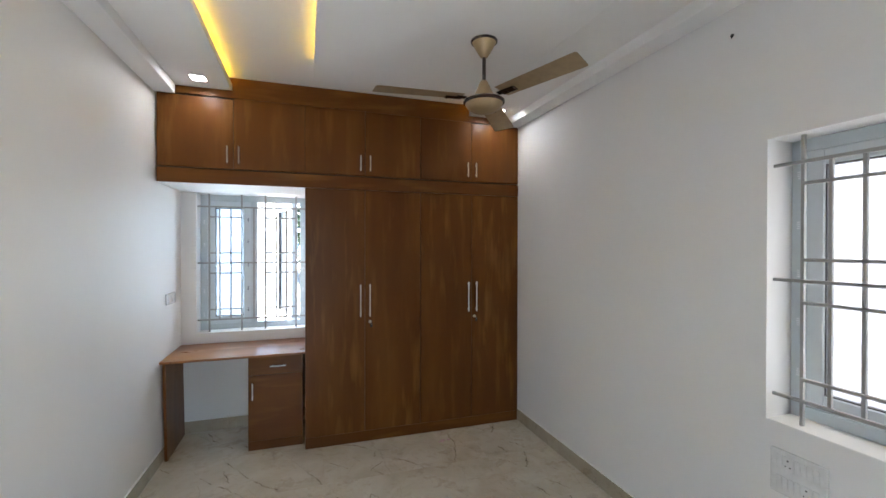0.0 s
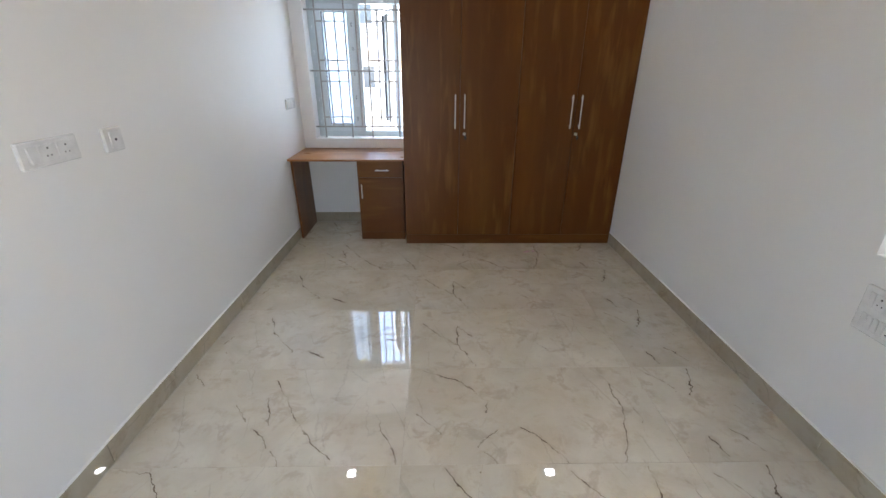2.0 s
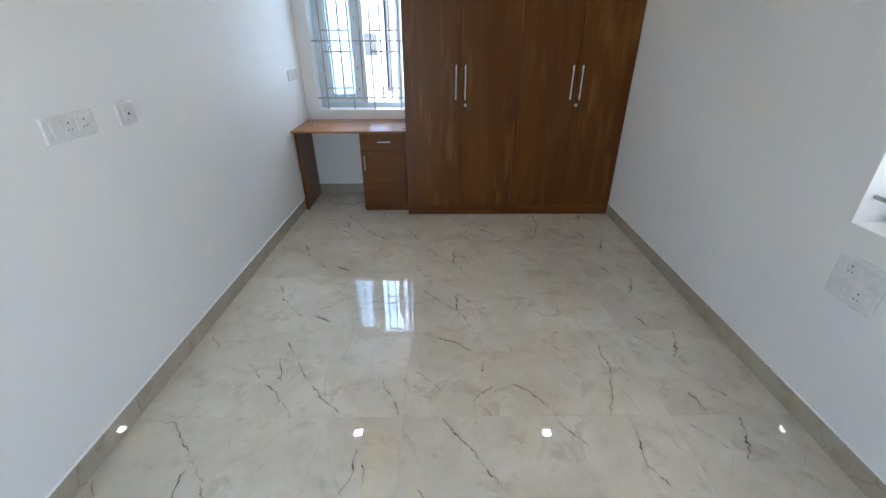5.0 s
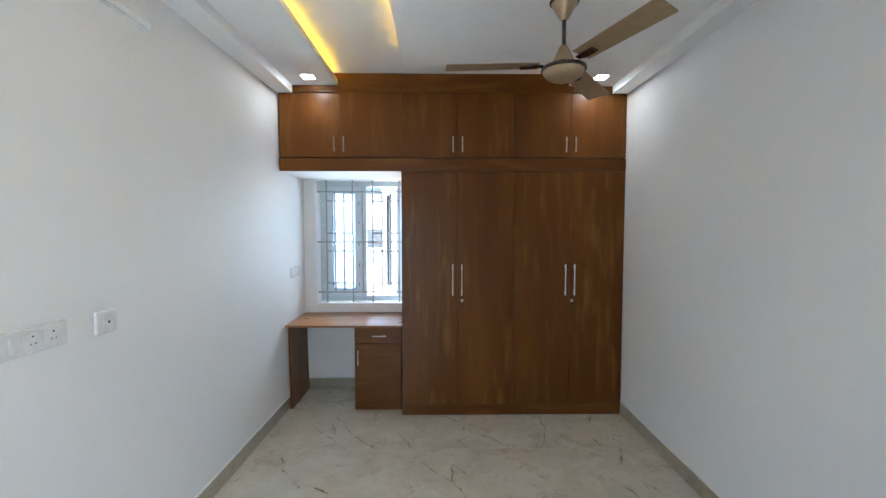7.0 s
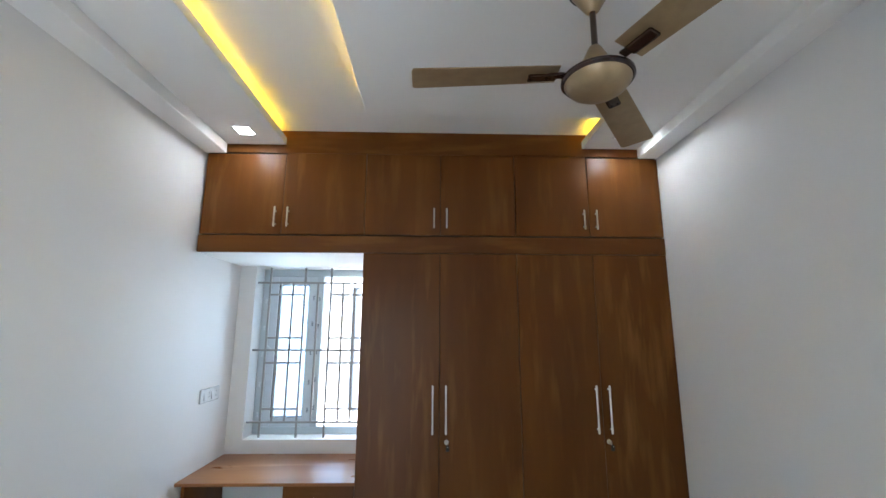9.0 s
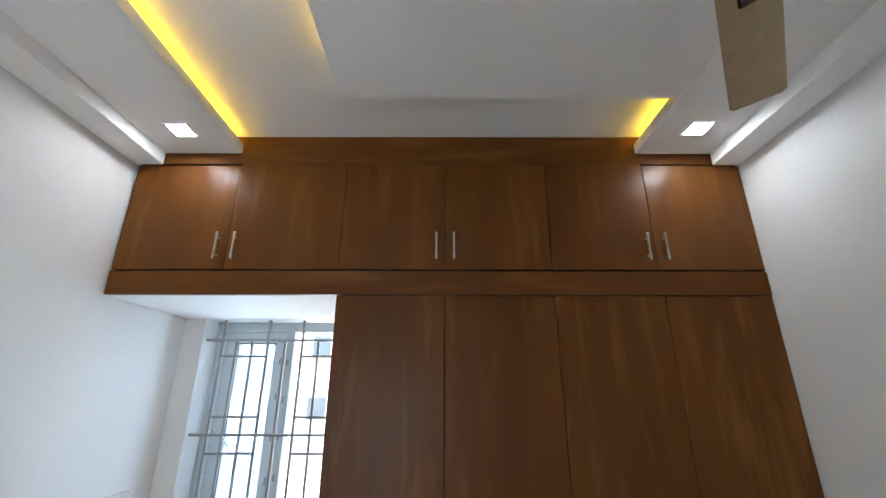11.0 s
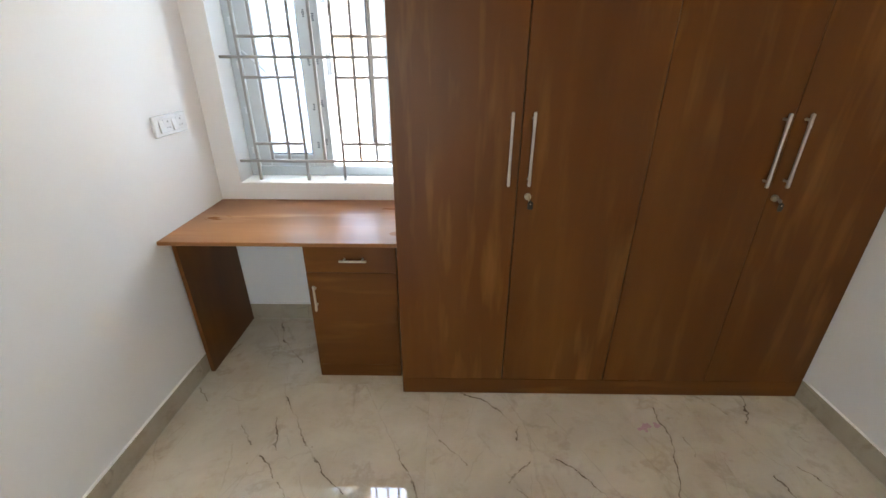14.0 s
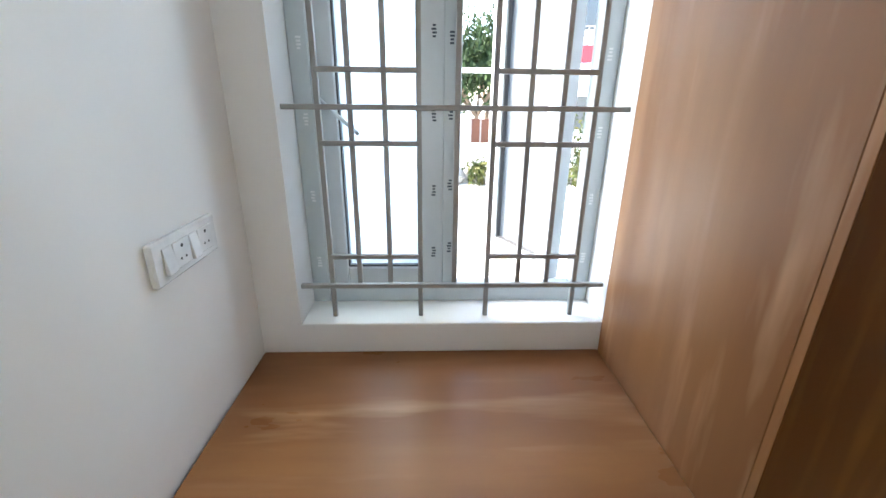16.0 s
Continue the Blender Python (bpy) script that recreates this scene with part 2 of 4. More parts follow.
def frosted(name, through):
    """Acid-etched pane: scatters daylight through, with a soft gloss."""
    m = bpy.data.materials.new(name)
    m.use_nodes = True
    nt = m.node_tree
    nt.nodes.remove(nt.nodes["Principled BSDF"])
    t = nt.nodes.new("ShaderNodeBsdfTranslucent")
    t.inputs[0].default_value = (*through, 1)
    r = nt.nodes.new("ShaderNodeBsdfRefraction")
    r.inputs[0].default_value = (*through, 1)
    r.inputs[1].default_value, r.inputs[2].default_value = 0.35, 1.01
    g = nt.nodes.new("ShaderNodeBsdfGlossy")
    g.inputs[1].default_value = 0.25
    a = nt.nodes.new("ShaderNodeMixShader")
    a.inputs[0].default_value = 0.5
    link(nt, t.outputs[0], a.inputs[1])
    link(nt, r.outputs[0], a.inputs[2])
    f = nt.nodes.new("ShaderNodeFresnel")
    c = nt.nodes.new("ShaderNodeMixShader")
    link(nt, f.outputs[0], c.inputs[0])
    link(nt, a.outputs[0], c.inputs[1])
    link(nt, g.outputs[0], c.inputs[2])
    link(nt, c.outputs[0], nt.nodes["Material Output"].inputs[0])
    return m


WALL_PAINT = paint("wall_paint", (0.76, 0.755, 0.745), 0.55)
CEIL_PAINT = paint("ceiling_paint", (0.86, 0.855, 0.84), 0.7, 0.02, 60, 0.06)
REVEAL = paint("reveal_paint", (0.84, 0.83, 0.80), 0.5, 0.05, 70, 0.2)
OUTER = paint("outer_render", (0.62, 0.60, 0.55), 0.85, 0.1, 40, 0.4)
WOOD_Z, WOOD_X, WOOD_Y = laminate("walnut_upright", "z", 0.95), laminate("walnut_level", "x", 0.95), laminate("walnut_deep", "y", 0.95)
# lighter walnut copies: window light on desktop and flank, put into the colour
WOOD_TOP_LIT = laminate("walnut_desktop_lit", "x", 2.25, 0.30)
WOOD_SIDE_LIT = laminate("walnut_flank_lit", "z", 2.4, 0.36)
# near black, so that the colour itself gives the shade inside door gaps
GAP = plain("shadow_gap", (0.02, 0.012, 0.008), 0.8)
# three prints of the floor tile, each with a left, a middle and a cut right face
CRACKS_A = ((0.06, 0.60, 0.20, 0.57), (0.20, 0.57, 0.28, 0.48), (0.28, 0.48, 0.40, 0.36), (0.40, 0.36, 0.51, 0.20), (0.51, 0.20, 0.63, 0.01),
            (0.51, 0.19, 0.66, 0.12), (0.50, 0.17, 0.48, 0.06), (0.03, 0.31, 0.13, 0.17), (0.36, 0.34, 0.37, 0.22), (0.40, 0.20, 0.28, 0.10),
            (0.33, 0.08, 0.36, 0.01), (1.03, 0.43, 1.01, 0.31), (1.01, 0.31, 0.90, 0.0), (0.985, 0.17, 1.03, 0.0), (1.06, 0.36, 1.11, 0.04))
CRACKS_B = ((0.18, 0.58, 0.27, 0.46), (0.27, 0.46, 0.42, 0.23), (0.46, 0.19, 0.51, 0.12), (0.55, 0.09, 0.63, 0.03), (0.27, 0.19, 0.31, 0.08),
            (0.69, 0.56, 0.78, 0.44), (1.01, 0.59, 1.01, 0.47), (1.01, 0.47, 0.98, 0.35), (0.98, 0.35, 1.10, 0.20), (1.13, 0.51, 1.18, 0.38),
            (0.93, 0.11, 0.91, 0.0), (0.08, 0.26, 0.17, 0.15), (0.17, 0.11, 0.165, 0.01))
CRACKS_C = ((0.08, 0.57, 0.16, 0.48), (0.38, 0.34, 0.47, 0.24), (0.53, 0.19, 0.62, 0.09), (0.65, 0.07, 0.70, 0.0), (0.52, 0.51, 0.70, 0.25),
            (0.70, 0.25, 0.76, 0.17), (0.76, 0.17, 0.90, 0.03), (1.07, 0.27, 1.18, 0.01), (0.52, 0.38, 0.58, 0.22))
CRACKS_D = ((0.05, 0.28, 0.16, 0.15), (0.07, 0.59, 0.26, 0.50), (0.26, 0.50, 0.39, 0.36), (0.39, 0.36, 0.38, 0.27), (0.42, 0.17, 0.32, 0.09),
            (0.35, 0.07, 0.39, 0.01), (0.53, 0.19, 0.64, 0.09), (0.64, 0.09, 0.70, 0.0), (1.04, 0.46, 1.03, 0.26), (1.03, 0.26, 0.93, 0.0), (1.09, 0.31, 1.10, 0.22))
CRACKS_E = ((0.28, 0.51, 0.35, 0.34), (0.35, 0.34, 0.52, 0.15), (0.13, 0.30, 0.10, 0.23), (0.60, 0.16, 0.71, 0.10))
CRACKS_F = ((0.06, 0.42, 0.28, 0.20), (0.28, 0.20, 0.36, 0.02), (0.27, 0.40, 0.36, 0.28), (0.27, 0.40, 0.27, 0.21), (0.74, 0.22, 0.79, 0.15), (1.16, 0.18, 1.18, 0.12))
CRACKS_G = ((0.06, 0.55, 0.16, 0.44), (0.39, 0.31, 0.41, 0.27), (0.30, 0.58, 0.22, 0.38), (0.15, 0.12, 0.18, 0.03), (0.28, 0.17, 0.35, 0.06))
PRINTS = {k: marble("floor_tile_" + k.lower(), 3.7, 1.0, c, 0.22) for k, c in
          zip("ABCDEFG", (CRACKS_A, CRACKS_B, CRACKS_C, CRACKS_D, CRACKS_E, CRACKS_F, CRACKS_G))}
SKIRT = marble("skirting_tile", 5.1, 0.62, random_cracks=0.4)
GROUT = plain("grout", (0.42, 0.37, 0.30), 0.8)
STEEL = plain("brushed_steel", (0.62, 0.60, 0.57), 0.28, 1.0)
LOCK_STEEL = plain("dull_steel", (0.52, 0.49, 0.43), 0.38, 0.8)
UPVC = plain("upvc_film", (0.49, 0.55, 0.575), 0.3, low_share=0.97)
UPVC_IN = plain("upvc_white", (0.56, 0.61, 0.64), 0.3, low_share=0.97)
GASKET = plain("gasket", (0.045, 0.045, 0.05), 0.5)
FROST = frosted("frosted_glass", (0.42, 0.46, 0.50))
FROST_DIM = frosted("frosted_glass_bluish", (0.33, 0.335, 0.36))
GRILLE = plain("grille_enamel", (0.33, 0.325, 0.315), 0.4)
PLASTIC = plain("white_plastic", (0.75, 0.75, 0.745), 0.22, 0, 0.3)
HOLE = plain("socket_hole", (0.02, 0.02, 0.02), 0.6)
GOLD = plain("champagne_metal", (0.42, 0.31, 0.18), 0.36, 0.55, 0.2)
MAROON = plain("maroon_gloss", (0.045, 0.016, 0.010), 0.18, 0.2, 0.6)
LED = glow("led_amber", (1.0, 0.60, 0.03), 1.5)
LAMP = glow("downlight_lens", (0.90, 0.95, 1.0), 7.4)
INK = plain("film_ink", (0.05, 0.07, 0.10), 0.6)
PALE_INK = plain("film_pale_ink", (0.75, 0.78, 0.8), 0.5)


# ---- mesh helpers ----
def box(bm, x0, x1, y0, y1, z0, z1, bevel=0.0, seg=1):
    r = bmesh.ops.create_cube(bm, size=1, matrix=Matrix.LocRotScale(((x0 + x1) / 2, (y0 + y1) / 2, (z0 + z1) / 2), None, (abs(x1 - x0), abs(y1 - y0), abs(z1 - z0))))
    if bevel:
        edges = {e for v in r["verts"] for e in v.link_edges}
        bmesh.ops.bevel(bm, geom=list(edges), offset=bevel, segments=seg, affect="EDGES", profile=0.5)
    return bm


def boxed(*args, **kw):
    return box(bmesh.new(), *args, **kw)


def rod(bm, a, b, r, seg=14, r2=None):
    a, b = Vector(a), Vector(b)
    turn = (b - a).to_track_quat("Z", "Y").to_matrix().to_4x4()
    bmesh.ops.create_cone(bm, cap_ends=True, segments=seg, radius1=r, radius2=r if r2 is None else r2, depth=(b - a).length,
                          matrix=Matrix.Translation((a + b) / 2) @ turn)
    return bm


def lathe(bm, profile, centre, seg=48):
    """Turned body: profile rows of radius, height."""
    rings = []
    for r, z in profile:
        if r < 1e-5:
            rings.append([bm.verts.new((centre[0], centre[1], centre[2] + z))])
        else:
            rings.append([bm.verts.new((centre[0] + r * math.cos(2 * math.pi * i / seg), centre[1] + r * math.sin(2 * math.pi * i / seg), centre[2] + z)) for i in range(seg)])
    for p, q in zip(rings, rings[1:]):
        for i in range(seg):
            j = (i + 1) % seg
            if len(p) == 1 and len(q) > 1:
                bm.faces.new((p[0], q[i], q[j]))
            elif len(q) == 1 and len(p) > 1:
                bm.faces.new((p[i], p[j], q[0]))
            elif len(p) > 1:
                bm.faces.new((p[i], p[j], q[j], q[i]))
    bmesh.ops.recalc_face_normals(bm, faces=bm.faces)
    return bm


def mesh_of(name, bm, material, smooth=False):
    me = bpy.data.meshes.new(name)
    bm.to_mesh(me)
    bm.free()
    if smooth:
        for p in me.polygons:
            p.use_smooth = True
        me.set_sharp_from_angle(angle=radians(35))
    me.materials.append(material)
    return me


def thing(name, at, label, category, group="", kind=""):
    ob = new(name)
    ob.empty_display_size = 0.05
    ob.location = at
    return tagged(ob, label, category, group, kind)


def part(name, bm, material, parent, label="", smooth=False):
    ob = new(name, mesh_of(name, bm, material, smooth))
    ob.parent = parent
    if parent.data is None:
        ob.matrix_parent_inverse = Matrix.Translation(-parent.location)
    if label:
        ob["label"] = label
    return ob


def solid(name, bm, material, label, category, kind="", group="", smooth=False):
    return tagged(new(name, mesh_of(name, bm, material, smooth)), label, category, group, kind)


def moved(bm, m):
    bmesh.ops.transform(bm, matrix=m, verts=bm.verts)
    return bm


# ---- the shell ----
def wall_with_hole(bm, fixed, a0, a1, z0, z1, hole, axis):
    """A wall across the slab 'fixed' from a0 to a1, with one hole (h0, h1, k0, k1)."""
    h0, h1, k0, k1 = hole
    for p0, p1, q0, q1 in ((a0, h0, z0, z1), (h1, a1, z0, z1), (h0, h1, z0, k0), (h0, h1, k1, z1)):
        if axis == "x":
            box(bm, p0, p1, fixed[0], fixed[1], q0, q1)
        else:
            box(bm, fixed[0], fixed[1], p0, p1, q0, q1)
    bmesh.ops.remove_doubles(bm, verts=bm.verts, dist=1e-5)
    return bm


SKEW = 0.017                    # the side wall runs slightly out of square


def left_x(y):
    return XL - SKEW * (YB - y)


def skewed(bm):
    for v in bm.verts:
        v.co.x -= SKEW * (YB - v.co.y)
    return bm


TOP = 3.02
solid("wall_back", wall_with_hole(bmesh.new(), (YB, YB + WALL), XL - WALL, XR + WALL, -0.1, TOP, WIN_B, "x"), WALL_PAINT,
      "off-white painted plaster wall with a window opening", "wall", "structure")
solid("wall_left", skewed(boxed(XL - WALL, XL, YR - WALL, YB, -0.1, TOP)), WALL_PAINT, "off-white painted plaster wall", "wall", "structure")
solid("wall_right", wall_with_hole(bmesh.new(), (XR, XR + WALL), YR - WALL, YB, -0.1, TOP, WIN_R, "y"), WALL_PAINT,
      "off-white painted plaster wall with a window opening", "wall", "structure")
# the opening is made up, placed to send daylight towards the right wall
solid("wall_rear", wall_with_hole(bmesh.new(), (YR - WALL, YR), XL - 0.15, XR, -0.1, TOP, (-0.58, 0.04, 0.0, 2.05), "x"), WALL_PAINT, "unseen off-white plaster wall with an opening added to let in daylight", "wall", "structure")
solid("roof_slab", boxed(XL - 0.3, XR + 0.3, YR - 0.3, YB + 0.26, TOP, TOP + 0.14), OUTER, "flat concrete roof slab over the room", "roof", "structure")

# ceiling: upper slab, side beams, lowered panels with lips
solid("ceiling", boxed(XL - 0.12, XR, YR, YB, SLAB, TOP), CEIL_PAINT, "white painted upper ceiling of the light cove", "ceiling", "structure")
CL, CC, CR, CY = -0.360, 0.212, 1.545, 3.172
LIP = 0.05


def panel(name, x0, x1, y0, y1, label):
    solid(name, boxed(x0, x1, y0, y1, PANEL, PANEL + LIP, bevel=0.002), CEIL_PAINT, label, "ceiling", "structure")


panel("ceiling_panel_left", -0.731, CL, YR, YF - 0.002, "white lowered gypsum ceiling panel beside the cove")
panel("ceiling_panel_middle", CC, CR, YR, CY, "white lowered gypsum ceiling panel that carries the fan")
panel("ceiling_panel_right", CR, 1.907, YR, YF - 0.002, "white lowered gypsum ceiling panel with a downlight")
for nm, x0, x1 in (("left", XL - 0.12, -0.731), ("right", 1.907, XR)):
    solid("ceiling_beam_" + nm, boxed(x0, x1, YR, YF - 0.002, SOFFIT, SLAB, bevel=0.003), CEIL_PAINT, "white stepped gypsum border along the wall", "ceiling", "structure")
# backs that close the hollow above the panels
solid("cove_back_left", boxed(-0.52, -0.50, YR, YF - 0.002, PANEL + LIP, SLAB), CEIL_PAINT, "white board that closes the cove", "ceiling", "structure")
solid("cove_back_middle", boxed(CC + 0.12, CC + 0.14, YR, CY - 0.1, PANEL + LIP, SLAB), CEIL_PAINT, "white board that closes the cove", "ceiling", "structure")
solid("cove_back_front", boxed(CC + 0.12, CR + 0.12, CY - 0.1, CY - 0.08, PANEL + LIP, SLAB), CEIL_PAINT, "white board that closes the cove", "ceiling", "structure")
solid("cove_back_right", boxed(CR + 0.12, CR + 0.14, CY - 0.08, YF - 0.002, PANEL + LIP, SLAB), CEIL_PAINT, "white board that closes the cove", "ceiling", "structure")


def led_strip(x0, x1, y0, y1):
    z = PANEL + LIP
    t = thing("led_strip", ((x0 + x1) / 2, (y0 + y1) / 2, z), "amber LED strip light lying in the ceiling cove", "led strip", "cove lights")
    part("tape", boxed(x0, x1, y0, y1, z, z + 0.003), LED, t, "glowing amber tape")


led_strip(CL - 0.045, CL - 0.035, YR + 0.1, YF - 0.02)
led_strip(CC + 0.035, CC + 0.043, YR + 0.1, CY - 0.12)
led_strip(CR + 0.035, CR + 0.045, CY + 0.02, YF - 0.02)


def downlight(x, y):
    t = thing("downlight", (x, y, PANEL), "small square white recessed LED downlight, switched on", "downlight", "downlights over the loft")
    bm = bmesh.new()
    h, w = 0.052, 0.009
    for a in ((-h, h, -h, -h + w), (-h, h, h - w, h), (-h, -h + w, -h + w, h - w), (h - w, h, -h + w, h - w)):
        box(bm, x + a[0], x + a[1], y + a[2], y + a[3], PANEL - 0.004, PANEL)
    part("rim", bm, PLASTIC, t)
    part("lens", boxed(x - h + w, x + h - w, y - h + w, y + h - w, PANEL - 0.003, PANEL - 0.0005), LAMP, t, "glowing white lens")


downlight(-0.543, 3.378)
downlight(1.732, 3.362)


# ---- windows ----
def window(name, m, w, z0, z1, open_leaf, label, glass):
    """A two-leaf window in local metres: u to the right from the left jamb, v outwards from the wall's face, z up."""
    base = m @ Vector((w / 2, 0, z0))
    win = thing(name, base, label, "window", kind="structure")
    inv = m

    def put(nm, bm, mat, parent=win, lab="", smooth=False):
        return part(nm, moved(bm, inv), mat, parent, lab, smooth)

    f0, f1, fw = 0.150, 0.215, 0.054
    mid = w * 0.468
    bm = bmesh.new()
    box(bm, 0, fw, f0, f1, z0, z1, bevel=0.003)
    box(bm, w - fw, w, f0, f1, z0, z1, bevel=0.003)
    box(bm, fw, w - fw, f0, f1, z0, z0 + fw, bevel=0.003)
    box(bm, fw, w - fw, f0, f1, z1 - fw, z1, bevel=0.003)
    box(bm, mid - 0.004, mid + 0.046, f0, f1, z0 + fw, z1 - fw, bevel=0.003)
    put("window_frame", bm, UPVC, lab="grey-white uPVC frame still in its film")

    def leaf(u0, u1, turn=None):
        a0, a1 = z0 + fw - 0.006, z1 - fw + 0.006
        s0, s1, st = f0 + 0.012, f1 + 0.004, 0.068
        local = inv if turn is None else inv @ turn
        bm = bmesh.new()
        box(bm, u0, u0 + st, s0, s1, a0, a1, bevel=0.004)
        box(bm, u1 - st, u1, s0, s1, a0, a1, bevel=0.004)
        box(bm, u0 + st, u1 - st, s0, s1, a0, a0 + st, bevel=0.004)
        box(bm, u0 + st, u1 - st, s0, s1, a1 - st, a1, bevel=0.004)
        sash = part("sash", moved(bm, local), UPVC_IN, win, "white uPVC sash" + (" swung open outwards" if turn else ""))
        bm = bmesh.new()
        g = 0.005
        for q in ((u0 + st, u0 + st + g, a0 + st, a1 - st), (u1 - st - g, u1 - st, a0 + st, a1 - st),
                  (u0 + st + g, u1 - st - g, a0 + st, a0 + st + g), (u0 + st + g, u1 - st - g, a1 - st - g, a1 - st)):
            box(bm, q[0], q[1], s0 + 0.008, s1 - 0.008, q[2], q[3])
        part("gasket", moved(bm, local), GASKET, sash, "black rubber gasket")
        pane = part("pane", moved(boxed(u0 + st + g, u1 - st - g, (s0 + s1) / 2 - 0.0025, (s0 + s1) / 2 + 0.0025, a0 + st + g, a1 - st - g), local), glass, sash, "frosted glass pane")
        pane.visible_shadow = False
        # lever handle on the meeting stile
        if open_leaf:
            return
        hu = u1 - st * 0.5 if turn is None else u0 + st * 0.5
        zc = (z0 + z1) / 2
        bm = boxed(hu - 0.013, hu + 0.013, s0 - 0.012, s0, zc - 0.035, zc + 0.035, bevel=0.004)
        box(bm, hu - 0.009, hu + 0.009, s0 - 0.034, s0 - 0.012, zc - 0.01, zc + 0.01, bevel=0.003)
        box(bm, hu - 0.010, hu + 0.010, s0 - 0.044, s0 - 0.030, zc - 0.105, zc + 0.014, bevel=0.004)
        part("handle", moved(bm, local), PLASTIC, sash, "white lever handle")

    leaf(fw - 0.006, mid)
    if open_leaf:
        bm = rod(bmesh.new(), (0.060, f0 + 0.004, z0 + 0.634), (0.175, f0 - 0.004, z0 + 0.531), 0.0055, 8)
        put("stay_arm", bm, UPVC_IN, lab="metal friction stay arm")
        hu, hv = w - fw - 0.012, f1 + 0.012
        turn = Matrix.Translation((hu - 0.010, hv, 0)) @ Matrix.Rotation(-radians(62), 4, "Z") @ Matrix.Translation((-hu, -(f1 + 0.004), 0))
        leaf(mid + 0.042, w - fw + 0.006 - 0.018, turn)
    else:
        leaf(mid + 0.042, w - fw + 0.006)
    # safety grille of square bars let into the reveals
    k = w / 0.896
    us = [u * k for u in (0.090, 0.172, 0.261, 0.349, 0.449, 0.546, 0.638, 0.724, 0.809)]
    h = z1 - z0
    lows, highs = z0 + 0.089 * h, z0 + 0.906 * h
    centre = z0 + 0.499 * h
    v0, v1 = 0.046, 0.060
    r = 0.0068
    for i, u in enumerate(us):
        long_bar = i in (0, 3, 5, 8)
        a, b = (z0, z1) if long_bar else (lows, highs)
        put("upright_bar", boxed(u - r, u + r, v0, v1, a, b, bevel=0.0015), GRILLE)
    for z in (lows, centre, highs):
        put("cross_bar", boxed(0.0, w, v0 - 0.011, v0 + 0.003, z - r, z + r, bevel=0.0015), GRILLE)
    for z in (z0 + 0.162 * h, centre - 0.0745 * h, centre + 0.0725 * h, z0 + 0.833 * h):
        for a, b in ((0, 3), (5, 8)):
            put("short_bar", boxed(us[a], us[b], v0 - 0.004, v1 - 0.004, z - r, z + r, bevel=0.0015), GRILLE)
    # sill board and pale reveal lining
    put("window_sill", boxed(0.002, w - 0.002, 0.002, f0, z0 - 0.004, z0 + 0.003, bevel=0.001), REVEAL, lab="white painted window sill")
    # rows of printed bars on the protective film
    rnd = random.Random(int(w * 100))
    for u, v in ((fw * 0.55, f0), (mid - 0.030, f0 + 0.012), (mid + 0.018, f0), (w - fw * 0.5, f0)):
        z = z0 + 0.12 + rnd.random() * 0.06
        while z < z1 - 0.1:
            for j in range(4):
                a, b = 0.004 + 0.004 * rnd.random(), 0.004 + 0.003 * rnd.random()
                put("film_mark", boxed(u - a, u + b, v - 0.0012, v, z + j * 0.009, z + j * 0.009 + 0.005), INK if abs(u - mid) < 0.1 else PALE_INK)
            z += 0.19 + rnd.random() * 0.03
    return win


window("window_1", Matrix.Translation((WIN_B[0], YB, 0)), WIN_B[1] - WIN_B[0], WIN_B[2], WIN_B[3], True,
       "two-leaf white uPVC window behind a steel safety grille, one leaf open", FROST)
window("window_2", Matrix.Translation((XR, WIN_R[1], 0)) @ Matrix.Rotation(radians(-90), 4, "Z"), WIN_R[1] - WIN_R[0], WIN_R[2], WIN_R[3], False,
       "closed two-leaf uPVC window with frosted panes behind a steel grille", FROST_DIM)


# ---- cupboards ----
def bar_handle(parent, x, z0, z1, y, upright=True):
    r = 0.0047
    bm = bmesh.new()
    if upright:
        box(bm, x - r, x + r, y - 0.032, y - 0.022, z0, z1, bevel=0.003, seg=2)
        e = 0.19 * (z1 - z0)     # thicker sleeves at both ends
        for a, b in ((z0 - 0.0005, z0 + e), (z1 - e, z1 + 0.0005)):
            box(bm, x - r - 0.0007, x + r + 0.0007, y - 0.0327, y - 0.0213, a, b, bevel=0.003, seg=2)
        for z in (z0 + 0.022, z1 - 0.022):
            rod(bm, (x, y, z), (x, y - 0.024, z), 0.0045, 10)
    else:
        box(bm, x, z0, y - 0.032, y - 0.022, z1 - r, z1 + r, bevel=0.003, seg=2)
        for u in (x + 0.02, z0 - 0.02):
            rod(bm, (u, y, z1), (u, y - 0.024, z1), 0.0045, 10)
    part("handle", bm, STEEL, parent, "slim steel bar handle")


